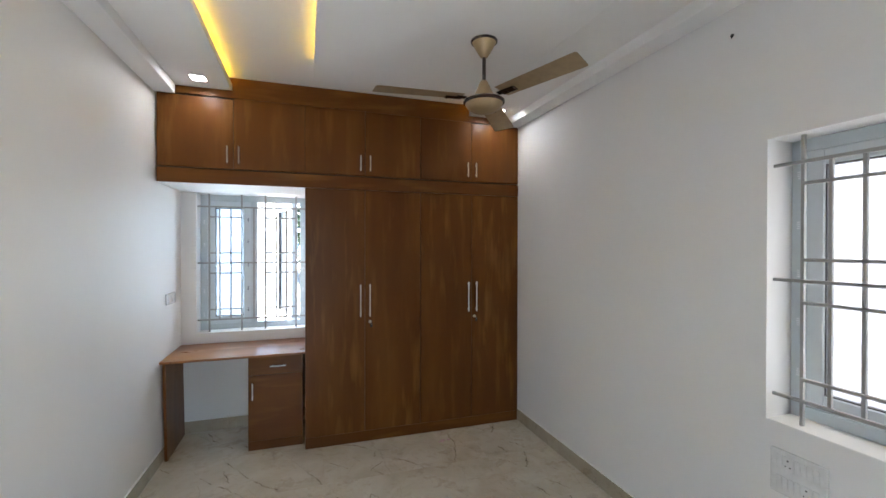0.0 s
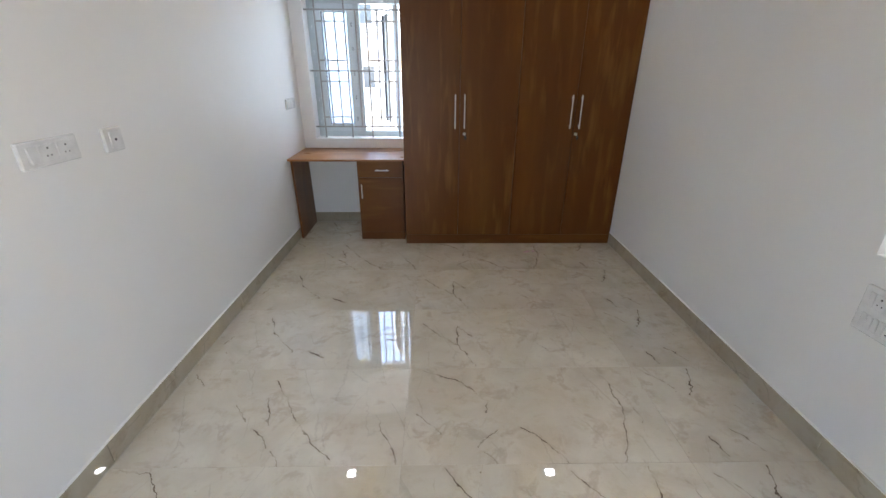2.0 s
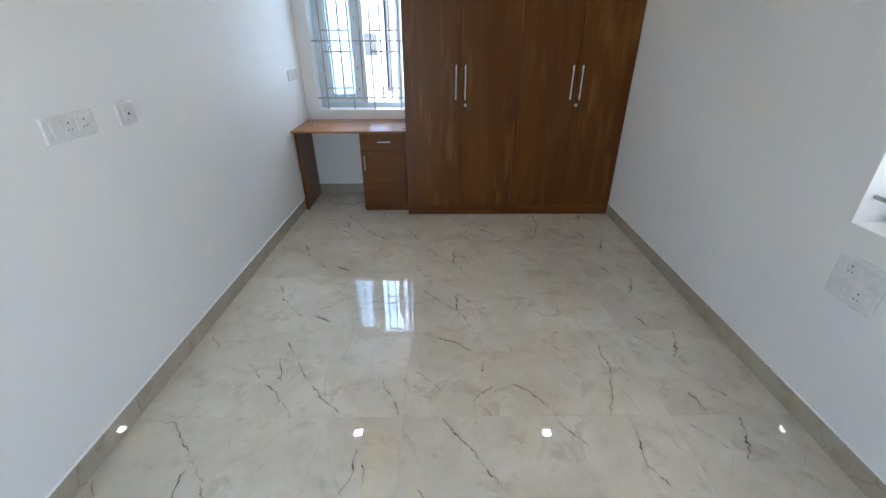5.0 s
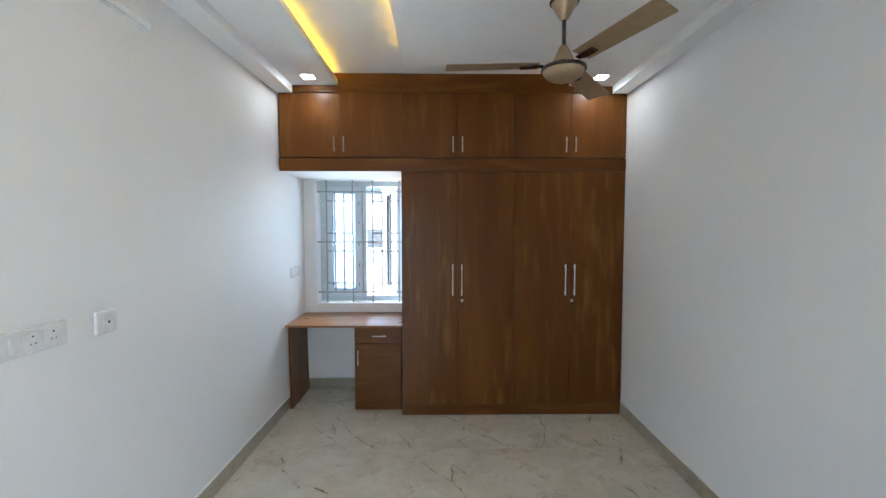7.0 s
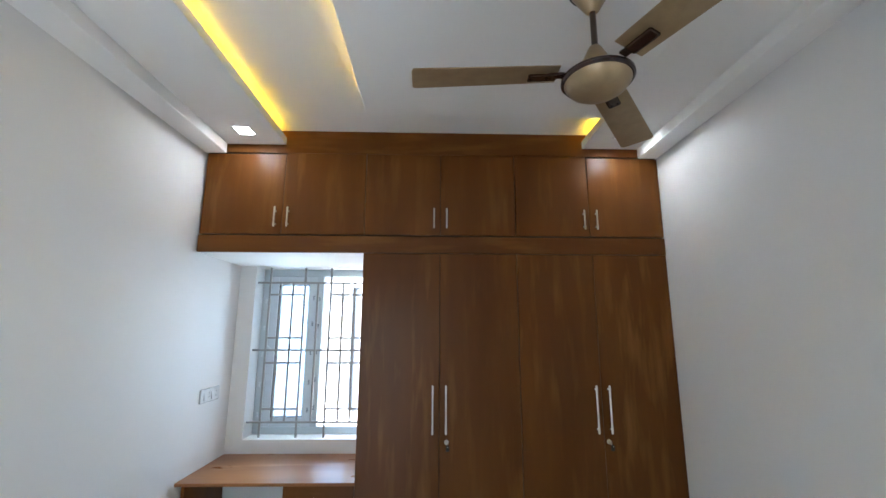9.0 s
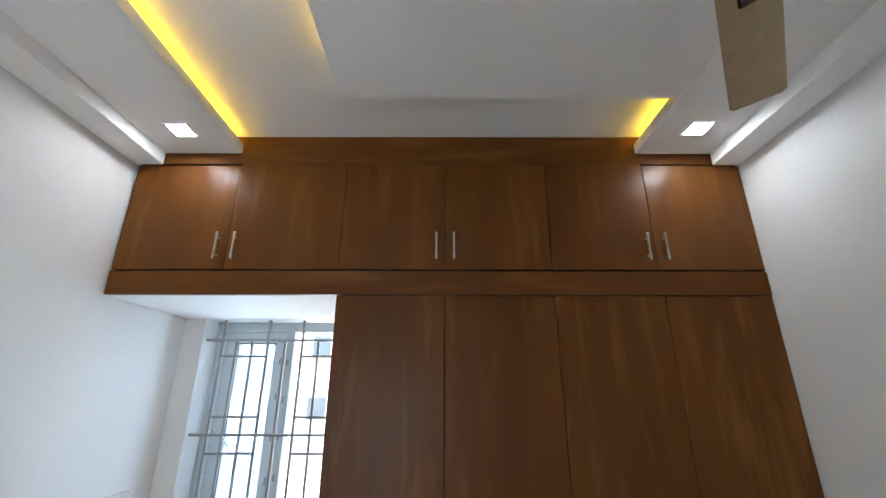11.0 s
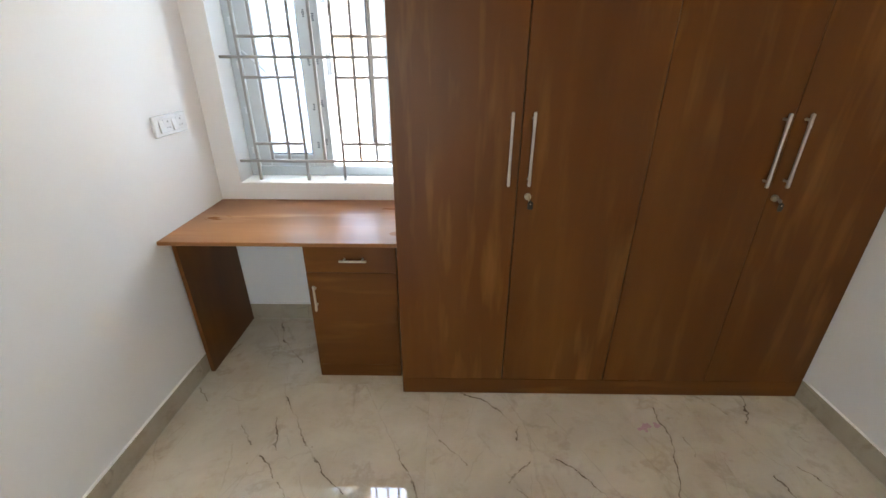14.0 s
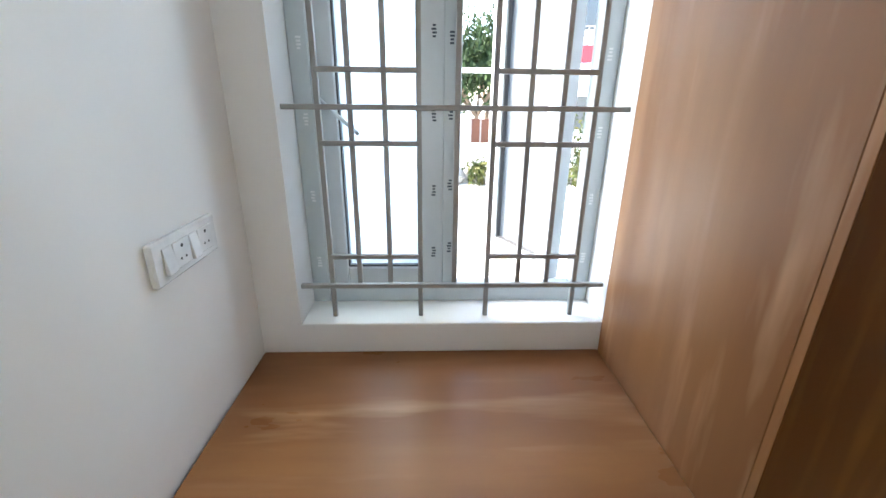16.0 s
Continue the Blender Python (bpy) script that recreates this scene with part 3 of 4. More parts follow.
def lock(parent, x, z, y):
    bm = rod(bmesh.new(), (x, y, z), (x, y - 0.010, z), 0.0125, 20)
    rod(bm, (x, y - 0.010, z), (x, y - 0.014, z), 0.0095, 20)
    part("lock", bm, LOCK_STEEL, parent, "round steel cam lock", True)
    bm = boxed(x - 0.001, x + 0.001, y - 0.034, y - 0.012, z - 0.005, z + 0.005)
    rod(bm, (x - 0.0012, y - 0.034, z - 0.002), (x + 0.0012, y - 0.034, z - 0.002), 0.008, 16)
    part("key", bm, LOCK_STEEL, parent, "steel key left in the lock")
    bm = rod(bmesh.new(), (x + 0.004, y - 0.036, z - 0.008), (x + 0.004, y - 0.040, z - 0.012), 0.005, 12)
    box(bm, x - 0.005, x + 0.015, y - 0.043, y - 0.036, z - 0.040, z - 0.010, bevel=0.003)
    part("key_head", bm, HOLE, parent, "black plastic key head")
    part("key_rivet", rod(bmesh.new(), (x + 0.005, y - 0.0425, z - 0.017), (x + 0.005, y - 0.0436, z - 0.017), 0.0025, 10), STEEL, parent)


def door_leaf(parent, x0, x1, z0, z1, y, mat=None):
    g = 0.0014
    return part("door", boxed(x0 + g, x1 - g, y, y + 0.018, z0 + g, z1 - g, bevel=0.0012), mat or WOOD_Z, parent)


DOORS = (WX, 0.625, 1.098, 1.572, XR - 0.003)
wardrobe = thing("wardrobe", ((WX + XR) / 2, YF + 0.3, 0), "tall walnut laminate wardrobe with four hinged doors, closed", "wardrobe")
# flank in the light copy, brightened as by the desk window
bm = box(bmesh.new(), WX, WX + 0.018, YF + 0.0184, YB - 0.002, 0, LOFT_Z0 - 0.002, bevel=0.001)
part("side_panel", bm, WOOD_SIDE_LIT, wardrobe)
part("carcass", boxed(WX + 0.0185, XR - 0.004, YF + 0.0205, YB - 0.002, 0.0, LOFT_Z0 - 0.004), GAP, wardrobe, "carcass block, near black for the shade in the door gaps")
part("plinth", boxed(WX, XR - 0.003, YF + 0.0005, YF + 0.0195, 0.0, 0.086, bevel=0.001), WOOD_X, wardrobe, "flush walnut plinth")
for i, (x0, x1) in enumerate(zip(DOORS, DOORS[1:])):
    d = door_leaf(wardrobe, x0, x1, 0.087, LOFT_Z0 - 0.001, YF)
    if i == 0:
        # strip added to carry the flank's painted window light over the door edge
        part("edge_band", boxed(x0 + 0.0002, x0 + 0.0014, YF + 0.0012, YF + 0.0168, 0.0896, LOFT_Z0 - 0.0036), WOOD_SIDE_LIT, d)
    centre = DOORS[1] if i < 2 else DOORS[3]
    s = -0.038 if i % 2 == 0 else 0.038
    bar_handle(d, centre + s, 1.034, 1.297, YF)
    if i in (1, 3):
        lock(d, centre + (0.042 if i == 1 else 0.024), 0.988, YF)

LOFTS = (XL + 0.002, -0.353, 0.156, 0.627, 1.098, 1.566, XR - 0.003)
loft = thing("loft_cupboard", ((XL + XR) / 2, YF + 0.3, LOFT_Z0), "walnut laminate loft cupboard with six doors above the wardrobe", "cupboard")
part("carcass", boxed(XL + 0.003, XR - 0.004, YF + 0.0205, YB - 0.003, LOFT_Z0 + 0.012, SOFFIT + 0.09), GAP, loft, "carcass block, near black for the shade in the door gaps")
part("underside", boxed(XL + 0.002, WX - 0.002, YF + 0.021, YB - 0.002, LOFT_Z0, LOFT_Z0 + 0.010), CEIL_PAINT, loft, "white painted underside over the desk")
part("valance", boxed(XL + 0.002, XR - 0.003, YF - 0.003, YF + 0.0195, LOFT_Z0, LOFT_Z1 - 0.005, bevel=0.001), WOOD_X, loft, "plain walnut band under the doors")
part("cornice", boxed(XL + 0.002, XR - 0.003, YF + 0.006, YF + 0.024, 2.718, SLAB - 0.002, bevel=0.001), WOOD_X, loft, "plain walnut board up to the ceiling")
for i, (x0, x1) in enumerate(zip(LOFTS, LOFTS[1:])):
    d = door_leaf(loft, x0, x1, LOFT_Z1 + 0.003, 2.716 if 0 < i < 5 else SOFFIT - 0.002, YF)
    centre = LOFTS[1] if i < 2 else LOFTS[3] if i < 4 else LOFTS[5]
    bar_handle(d, centre + (-0.039 if i % 2 == 0 else 0.039), 2.226, 2.352, YF)

desk = thing("study_desk", (-0.35, 3.9, 0), "walnut laminate built-in desk with a drawer pedestal under a window", "desk")
# top in the light copy, window light painted in
part("desktop", boxed(XL + 0.002, WX - 0.002, 3.616, YB - 0.002, 0.7465, 0.764, bevel=0.0015), WOOD_TOP_LIT, desk, "walnut top with level grain")
bm = boxed(XL + 0.012, XL + 0.032, 3.700, YB - 0.014, 0.0, 0.746, bevel=0.001)
for v in bm.verts:              # the panel leans on the wall at its top
    v.co.x -= 0.014 * v.co.z / 0.74
part("side_panel", bm, WOOD_Z, desk)
PX0, PX1, PY = -0.267, 0.138, 3.681
ped = part("pedestal", boxed(PX0, PX1, PY + 0.0195, YB - 0.014, 0.0, 0.746, bevel=0.001), WOOD_Y, desk)
part("plinth", boxed(PX0, PX1, PY + 0.001, PY + 0.019, 0.0, 0.070, bevel=0.001), WOOD_X, desk)
dr = part("drawer_front", boxed(PX0, PX1, PY, PY + 0.018, 0.592, 0.7425, bevel=0.0012), WOOD_X, desk)
bar_handle(dr, -0.107, 0.013, 0.660, PY, False)
dd = part("door", boxed(PX0, PX1, PY, PY + 0.018, 0.072, 0.589, bevel=0.0012), WOOD_X, desk)
bar_handle(dd, PX0 + 0.033, 0.405, 0.535, PY)


# ---- wall fittings ----
def wall_plate(x, face, y0, y1, z0, z1, gangs, label):
    """A modular plate on a side wall; face +1 looks along +x. gangs: kinds in order along y."""
    t = thing("switch_plate", (x, (y0 + y1) / 2, z0), label, "socket", "wall plates")

    def bx(d0, d1, a, b, c, d, bevel=0.0):
        p, q = sorted((x + face * d0, x + face * d1))
        return boxed(p, q, a, b, c, d, bevel=bevel)
    part("backplate", bx(-0.004, 0.011, y0, y1, z0, z1, 0.004), PLASTIC, t)
    m0, m1 = y0 + 0.028, y1 - 0.022
    wide = [1.0 if g == "switch" else 1.8 for g in gangs]
    for i, g in enumerate(gangs):
        a, b = m0 + (m1 - m0) * sum(wide[:i]) / sum(wide), m0 + (m1 - m0) * sum(wide[:i + 1]) / sum(wide)
        c, d = z0 + 0.016, z1 - 0.016
        if g == "switch":
            bm = bx(0.010, 0.0200, a + 0.001, b - 0.001, c, d, 0.0015)
            for v in bm.verts:      # pressed in at the top, proud at the bottom
                if v.co.z > (c + d) / 2 and abs(v.co.x - x) > 0.012:
                    v.co.x -= face * 0.0075
            part("rocker", bm, PLASTIC, t)
        elif g == "socket":
            mod = part("socket", bx(0.010, 0.0135, a + 0.001, b - 0.001, c, d, 0.001), PLASTIC, t)
            cy, cz = (a + b) / 2, (c + d) / 2
            for dy, dz, r in ((0, 0.015, 0.0038), (-0.0085, -0.010, 0.0028), (0.0085, -0.010, 0.0028)):
                part("pin_hole", rod(bmesh.new(), (x + face * 0.0130, cy + dy, cz + dz), (x + face * 0.0139, cy + dy, cz + dz), r, 12), HOLE, mod)
        else:
            mod = part("outlet", bx(0.010, 0.0155, a + 0.001, b - 0.001, c, d, 0.001), PLASTIC, t)
            cy, cz = (a + b) / 2, (c + d) / 2
            part("jack", rod(bmesh.new(), (x + face * 0.015, cy, cz), (x + face * 0.0162, cy, cz), 0.006, 16), HOLE, mod, "dark round jack")


wall_plate(left_x(3.91), 1, 3.797, 4.026, 1.153, 1.238, ("switch", "socket", "switch", "socket"), "white modular plate with two sockets and switches by the desk")
wall_plate(left_x(1.46), 1, 1.352, 1.593, 1.180, 1.268, ("switch", "socket", "socket"), "white modular plate with two sockets and a switch")
wall_plate(left_x(1.75), 1, 1.715, 1.821, 1.172, 1.266, ("jack",), "small square white wall plate with one jack")


def double_plate(y0, y1, z0, z1, label):
    """Two rows of modules on one plate on the right wall."""
    t = thing("switch_plate", (XR, (y0 + y1) / 2, z0), label, "socket", "wall plates")
    part("backplate", boxed(XR - 0.011, XR + 0.004, y0, y1, z0, z1, bevel=0.004), PLASTIC, t)
    n = 7
    pitch_y = (y1 - y0 - 0.05) / n
    for row in range(2):
        c = z0 + 0.020 + row * ((z1 - z0) / 2 - 0.006)
        d = c + (z1 - z0) / 2 - 0.034
        k = 0
        while k < n:
            a = y0 + 0.025 + k * pitch_y
            if (row, k) in ((0, 1), (1, 4)):
                mod = part("socket", boxed(XR - 0.0135, XR - 0.010, a + 0.001, a + 2 * pitch_y - 0.001, c, d, bevel=0.001), PLASTIC, t)
                cy, cz = a + pitch_y, (c + d) / 2
                for dy, dz, r in ((0, 0.014, 0.0038), (-0.0085, -0.010, 0.0028), (0.0085, -0.010, 0.0028)):
                    part("pin_hole", rod(bmesh.new(), (XR - 0.0130, cy + dy, cz + dz), (XR - 0.0139, cy + dy, cz + dz), r, 12), HOLE, mod)
                k += 2
                continue
            bm = boxed(XR - 0.0155, XR - 0.010, a + 0.001, a + pitch_y - 0.001, c, d, bevel=0.0015)
            for v in bm.verts:
                if v.co.z < (c + d) / 2 and v.co.x < XR - 0.012:
                    v.co.x += 0.004
            part("rocker", bm, PLASTIC, t)
            k += 1


double_plate(1.140, 1.345, 0.590, 0.772, "white two-row modular plate with switches and sockets under the window")

TX = left_x(1.45)
tube = thing("tube_light", (TX, 1.45, 2.50), "white LED batten light on the wall, switched off", "wall lamp")
part("batten", boxed(TX - 0.012, TX + 0.022, 0.85, 2.050, 2.508, 2.548, bevel=0.004), PLASTIC, tube)
bm = rod(bmesh.new(), (TX + 0.036, 0.865, 2.528), (TX + 0.036, 2.035, 2.528), 0.016, 20)
part("diffuser", bm, paint("tube_diffuser", (0.72, 0.72, 0.70), 0.3), tube, "milky tube diffuser", True)
for y in (0.85, 2.032):
    part("end_cap", boxed(TX - 0.010, TX + 0.056, y, y + 0.018, 2.506, 2.550, bevel=0.004), PLASTIC, tube)

stub = thing("cable_stub", (XR, 1.528, 2.583), "short black cable end sticking out of the wall", "cable")
bm = rod(bmesh.new(), (XR + 0.002, 1.528, 2.585), (XR - 0.012, 1.524, 2.583), 0.0045, 10)
rod(bm, (XR - 0.011, 1.524, 2.583), (XR - 0.014, 1.521, 2.568), 0.003, 8)
part("wire", bm, HOLE, stub)
part("grommet", rod(bmesh.new(), (XR + 0.001, 1.528, 2.586), (XR - 0.003, 1.528, 2.586), 0.008, 14), HOLE, stub)

# ---- ceiling fan ----
FX, FY, FZ = 1.118, 2.280, 2.434
SWAY = Matrix.Rotation(radians(-1.5), 4, "X")   # the fan hangs a little out of true
fan = thing("ceiling_fan", (FX, FY, PANEL), "champagne-brown three-blade ceiling fan at rest", "fan")
part("canopy", lathe(bmesh.new(), [(0.0, PANEL - FZ), (0.068, PANEL - FZ), (0.069, PANEL - FZ - 0.010), (0.061, PANEL - FZ - 0.024), (0.041, PANEL - FZ - 0.060), (0.024, PANEL - FZ - 0.088), (0.015, PANEL - FZ - 0.097), (0, PANEL - FZ - 0.097)], (FX, FY, FZ)), GOLD, fan, "champagne canopy", True)
part("canopy_ring", lathe(bmesh.new(), [(0.0, PANEL - FZ - 0.001), (0.075, PANEL - FZ - 0.001), (0.076, PANEL - FZ - 0.007), (0.072, PANEL - FZ - 0.013), (0.0, PANEL - FZ - 0.013)], (FX, FY, FZ)), MAROON, fan, "dark maroon ring", True)
part("rod", rod(bmesh.new(), (FX, FY, FZ + 0.100), (FX, FY, PANEL - 0.070), 0.0105, 20), MAROON, fan, "dark maroon down rod", True)
part("motor_top", moved(lathe(bmesh.new(), [(0.0, 0.112), (0.018, 0.110), (0.024, 0.100), (0.040, 0.066), (0.054, 0.036), (0.064, 0.014), (0.070, 0.002), (0.066, -0.004), (0, -0.004)], (0, 0, 0)), Matrix.Translation((FX, FY, FZ)) @ SWAY), GOLD, fan, "champagne bell over the motor", True)
part("motor_ring", moved(lathe(bmesh.new(), [(0, 0.003), (0.086, 0.003), (0.110, -0.001), (0.117, -0.007), (0.117, -0.015), (0.111, -0.022), (0, -0.022)], (0, 0, 0)), Matrix.Translation((FX, FY, FZ)) @ SWAY), MAROON, fan, "dark maroon motor ring", True)
part("motor_cover", moved(lathe(bmesh.new(), [(0.108, -0.018), (0.105, -0.027), (0.092, -0.044), (0.070, -0.059), (0.038, -0.067), (0.0, -0.070)], (0, 0, 0)), Matrix.Translation((FX, FY, FZ)) @ SWAY), GOLD, fan, "champagne domed cover", True)
for a in (52.5, 175.0, 293.0):
    m = Matrix.Translation((FX, FY, FZ)) @ SWAY @ Matrix.Translation((0, 0, 0.010)) @ Matrix.Rotation(radians(a), 4, "Z")
    pitch = Matrix.Rotation(radians(-8), 4, "X")
    bm = bmesh.new()
    n, prof = 16, []
    for i in range(n + 1):
        u = 0.128 + (0.620 - 0.128) * i / n
        half = 0.056 + 0.012 * (i / n)
        prof.append((u, -half, half))
    outline = [(u, a0) for u, a0, _ in prof[:-1]] + [(0.612, prof[-1][1] + 0.001), (0.620, prof[-1][1] + 0.012), (0.608, prof[-1][2] - 0.012), (0.600, prof[-1][2] - 0.001)] + [(u, b0) for u, _, b0 in reversed(prof[:-1])]
    lo = [bm.verts.new((u, v, -0.0012 + 0.012 * (v / 0.06) ** 2 * 0.4)) for u, v in outline]
    hi = [bm.verts.new((u, v, 0.0012 + 0.012 * (v / 0.06) ** 2 * 0.4)) for u, v in outline]
    bm.faces.new(list(reversed(lo)))
    bm.faces.new(hi)
    for i in range(len(lo)):
        j = (i + 1) % len(lo)
        bm.faces.new((lo[i], lo[j], hi[j], hi[i]))
    blade = part("blade", moved(bm, m @ pitch), GOLD, fan, "champagne metal blade")
    bm = box(bmesh.new(), 0.105, 0.160, -0.016, 0.016, -0.006, 0.004, bevel=0.003)
    box(bm, 0.132, 0.226, -0.022, 0.022, -0.010, -0.0025, bevel=0.006, seg=2)
    part("bracket", moved(bm, m @ pitch), MAROON, blade, "dark maroon blade bracket")
    for u, v in ((0.165, 0.0), (0.215, 0.010), (0.215, -0.010)):
        part("screw", moved(rod(bmesh.new(), (u, v, -0.014), (u, v, -0.0095), 0.0035, 10), m @ pitch), MAROON, blade)

# ---- scraps on the floor ----
SCRAP = plain("torn_plastic", (0.50, 0.30, 0.33), 0.3)
scraps = thing("torn_wrapper", (1.26, 3.37, 0), "torn scraps of pale pink plastic wrapper on the floor", "litter")
rnd = random.Random(4)
for i in range(9):
    cx, cy = 1.205 + 0.115 * rnd.random(), 3.36 + 0.03 * rnd.random()
    bm = boxed(-0.009 - 0.007 * rnd.random(), 0.012, -0.006, 0.005 + 0.005 * rnd.random(), 0.0, 0.003, bevel=0.001)
    for v in bm.verts:
        v.co.z += 0.003 * rnd.random() if v.co.z > 0.002 else 0
    part("scrap", moved(bm, Matrix.Translation((cx, cy, 0.0005)) @ Matrix.Rotation(rnd.random() * 6, 4, "Z")), SCRAP, scraps)

# ---- outside ----
GROUND_Z = -0.6
CONCRETE = paint("yard_concrete", (0.64, 0.62, 0.58), 0.9, 0.15, 12, 0.4)
BARK = plain("bark", (0.12, 0.085, 0.06), 0.9, grain=40)
BRICK = plain("fence_rust", (0.085, 0.028, 0.013), 0.85)
CREAM = paint("cream_render", (0.62, 0.56, 0.46), 0.85, 0.1)
WHITE_OUT = paint("white_render", (0.74, 0.73, 0.70), 0.8, 0.08)
RED_OUT = paint("red_render", (0.33, 0.028, 0.04), 0.75, 0.1)
RAIL = plain("rail_paint", (0.20, 0.17, 0.15), 0.6)
STONE = plain("rubble", (0.26, 0.25, 0.23), 0.9, grain=20)
GLASS_OUT = plain("dark_window", (0.05, 0.06, 0.07), 0.15)


def leaf_mat(name, dark, light):
    m, nt, b = nodes_of(name)
    g = nt.nodes.new("ShaderNodeNewGeometry")
    link(nt, ramp(nt, g.outputs["Random Per Island"], [(0.0, dark), (1.0, light)]), b.inputs["Base Color"])
    b.inputs["Roughness"].default_value = 0.75
    b.inputs["Specular IOR Level"].default_value = 0.2
    return m


LEAF = leaf_mat("tree_leaves", (0.007, 0.018, 0.006), (0.022, 0.042, 0.011))
LEAF2 = leaf_mat("shrub_leaves", (0.022, 0.038, 0.009), (0.07, 0.065, 0.018))
solid("ground", boxed(-400, 400, -400, 400, GROUND_Z - 0.2, GROUND_Z), CONCRETE, "pale concrete yard and street", "ground", "structure")


def tree(x, y, height, spread, seed, label, leaves=4200):
    rnd = random.Random(seed)
    t = thing("tree", (x, y, GROUND_Z), label, "tree", "trees beyond the yard")
    bm = bmesh.new()
    fork = GROUND_Z + height * 0.38
    rod(bm, (x, y, GROUND_Z), (x + 0.06, y, fork), 0.13, 10, 0.085)
    tips = []
    for i in range(7):
        a = i * 0.9 + rnd.random()
        tip = (x + math.cos(a) * spread * 0.55, y + math.sin(a) * spread * 0.55, GROUND_Z + height * (0.6 + 0.3 * rnd.random()))
        rod(bm, (x + 0.06, y, fork - 0.05), tip, 0.06, 8, 0.018)
        tips.append(tip)
    tips.append((x, y, GROUND_Z + height * 0.92))
    part("trunk", bm, BARK, t, "brown trunk with limbs")
    verts, faces = [], []
    for i in range(leaves):
        c = tips[i % len(tips)]
        p = Vector(c) + Vector((rnd.gauss(0, 1), rnd.gauss(0, 1), rnd.gauss(0, 0.9))) * spread * 0.24
        p.z = max(p.z, GROUND_Z + 0.3)
        e = Euler((rnd.random() * 6, rnd.random() * 6, rnd.random() * 6)).to_matrix()
        s = 0.07 + 0.07 * rnd.random()
        k = len(verts)
        for q in ((-s, 0, 0), (0, -s * 0.45, 0.01), (s, 0, 0), (0, s * 0.45, 0.01)):
            verts.append(p + e @ Vector(q))
        faces.append((k, k + 1, k + 2, k + 3))
    me = bpy.data.meshes.new("crown")
    me.from_pydata(verts, [], faces)
    me.materials.append(LEAF)
    crown = new("crown", me)
    crown.parent = t
    crown.matrix_parent_inverse = Matrix.Translation(-t.location)
    crown["label"] = "dark green leafy crown"


tree(1.2, 18.0, 3.9, 1.9, 3, "dark green leafy tree behind the fence")
tree(1.9, 20.5, 4.6, 2.0, 8, "green leafy tree between the houses")


def shrub(x, y, r, seed, mat, label):
    rnd = random.Random(seed)
    t = thing("shrub", (x, y, GROUND_Z), label, "shrub", "shrubs by the fence")
    bm = bmesh.new()
    verts, faces = [], []
    for i in range(5):
        rod(bm, (x, y, GROUND_Z), (x + rnd.uniform(-r, r) * 0.6, y + rnd.uniform(-r, r) * 0.6, GROUND_Z + r * (0.9 + 0.6 * rnd.random())), 0.015, 6, 0.006)
    part("stems", bm, BARK, t)
    for i in range(420):
        p = Vector((x + rnd.gauss(0, 0.42) * r, y + rnd.gauss(0, 0.42) * r, GROUND_Z + abs(rnd.gauss(0.8, 0.45)) * r))
        e = Euler((rnd.random() * 6, rnd.random() * 6, rnd.random() * 6)).to_matrix()
        s = 0.05 + 0.05 * rnd.random()
        k = len(verts)
        for q in ((-s, 0, 0), (0, -s * 0.4, 0.01), (s, 0, 0), (0, s * 0.4, 0.01)):
            verts.append(p + e @ Vector(q))
        faces.append((k, k + 1, k + 2, k + 3))
    me = bpy.data.meshes.new("foliage")
    me.from_pydata(verts, [], faces)
    me.materials.append(mat)
    f = new("foliage", me)
    f.parent = t
    f.matrix_parent_inverse = Matrix.Translation(-t.location)


shrub(3.5, 14.4, 0.9, 1, LEAF2, "yellow-green garden shrub by the red house")
shrub(4.5, 14.8, 1.0, 2, LEAF, "green garden shrub by the red house")
shrub(0.9, 13.5, 0.35, 3, LEAF2, "low dry weeds beside rubble")
shrub(3.3, 12.8, 0.4, 6, LEAF2, "low bright green weeds in the verge")

# verge stones, low cream wall and rusty fence
rnd = random.Random(9)
for i in range(12):
    x, y, s = -0.2 + 4.5 * i / 12, 13.4 + 0.5 * rnd.random(), 0.22 + 0.16 * rnd.random()
    bm = bmesh.new()
    bmesh.ops.create_icosphere(bm, subdivisions=2, radius=s, matrix=Matrix.Translation((x, y, GROUND_Z + s * 0.55)))
    for v in bm.verts:
        v.co += Vector((rnd.uniform(-1, 1), rnd.uniform(-1, 1), rnd.uniform(-1, 1))) * s * 0.13
        v.co.z = max(v.co.z, GROUND_Z)
    solid("boulder", bm, STONE, "pale grey rough boulder on the verge", "stone", group="verge stones")
solid("compound_wall", boxed(-9, 2.6, 14.6, 14.75, GROUND_Z, 0.30, bevel=0.01), CREAM, "low cream rendered compound wall", "wall")
fence = thing("fence", (0.9, 14.67, 0.3), "rusty red-brown sheet fence on a low wall", "fence")
for i in range(2):
    x = 0.76 + 0.26 * i
    part("sheet", boxed(x + 0.022, x + 0.238, 14.66, 14.68, 0.31, 0.93), BRICK, fence)
    part("post", boxed(x - 0.02, x + 0.02, 14.64, 14.70, 0.30, 1.02), RAIL, fence)
# box added to carry a far pair of grey windows
meter = thing("window_pair_box", (-0.25, 14.68, 0.30), "grey box on a low wall, added to hold a far window pair", "meter box")
part("body", boxed(-0.52, 0.04, 14.62, 14.74, 0.30, 0.80, bevel=0.008), STONE, meter)
for x in (-0.46, -0.19):
    part("window", boxed(x, x + 0.18, 14.612, 14.6195, 0.38, 0.72), GLASS_OUT, meter)
board = thing("signboard", (-0.22, 15.1, GROUND_Z), "small blue signboard on a thin post", "sign")
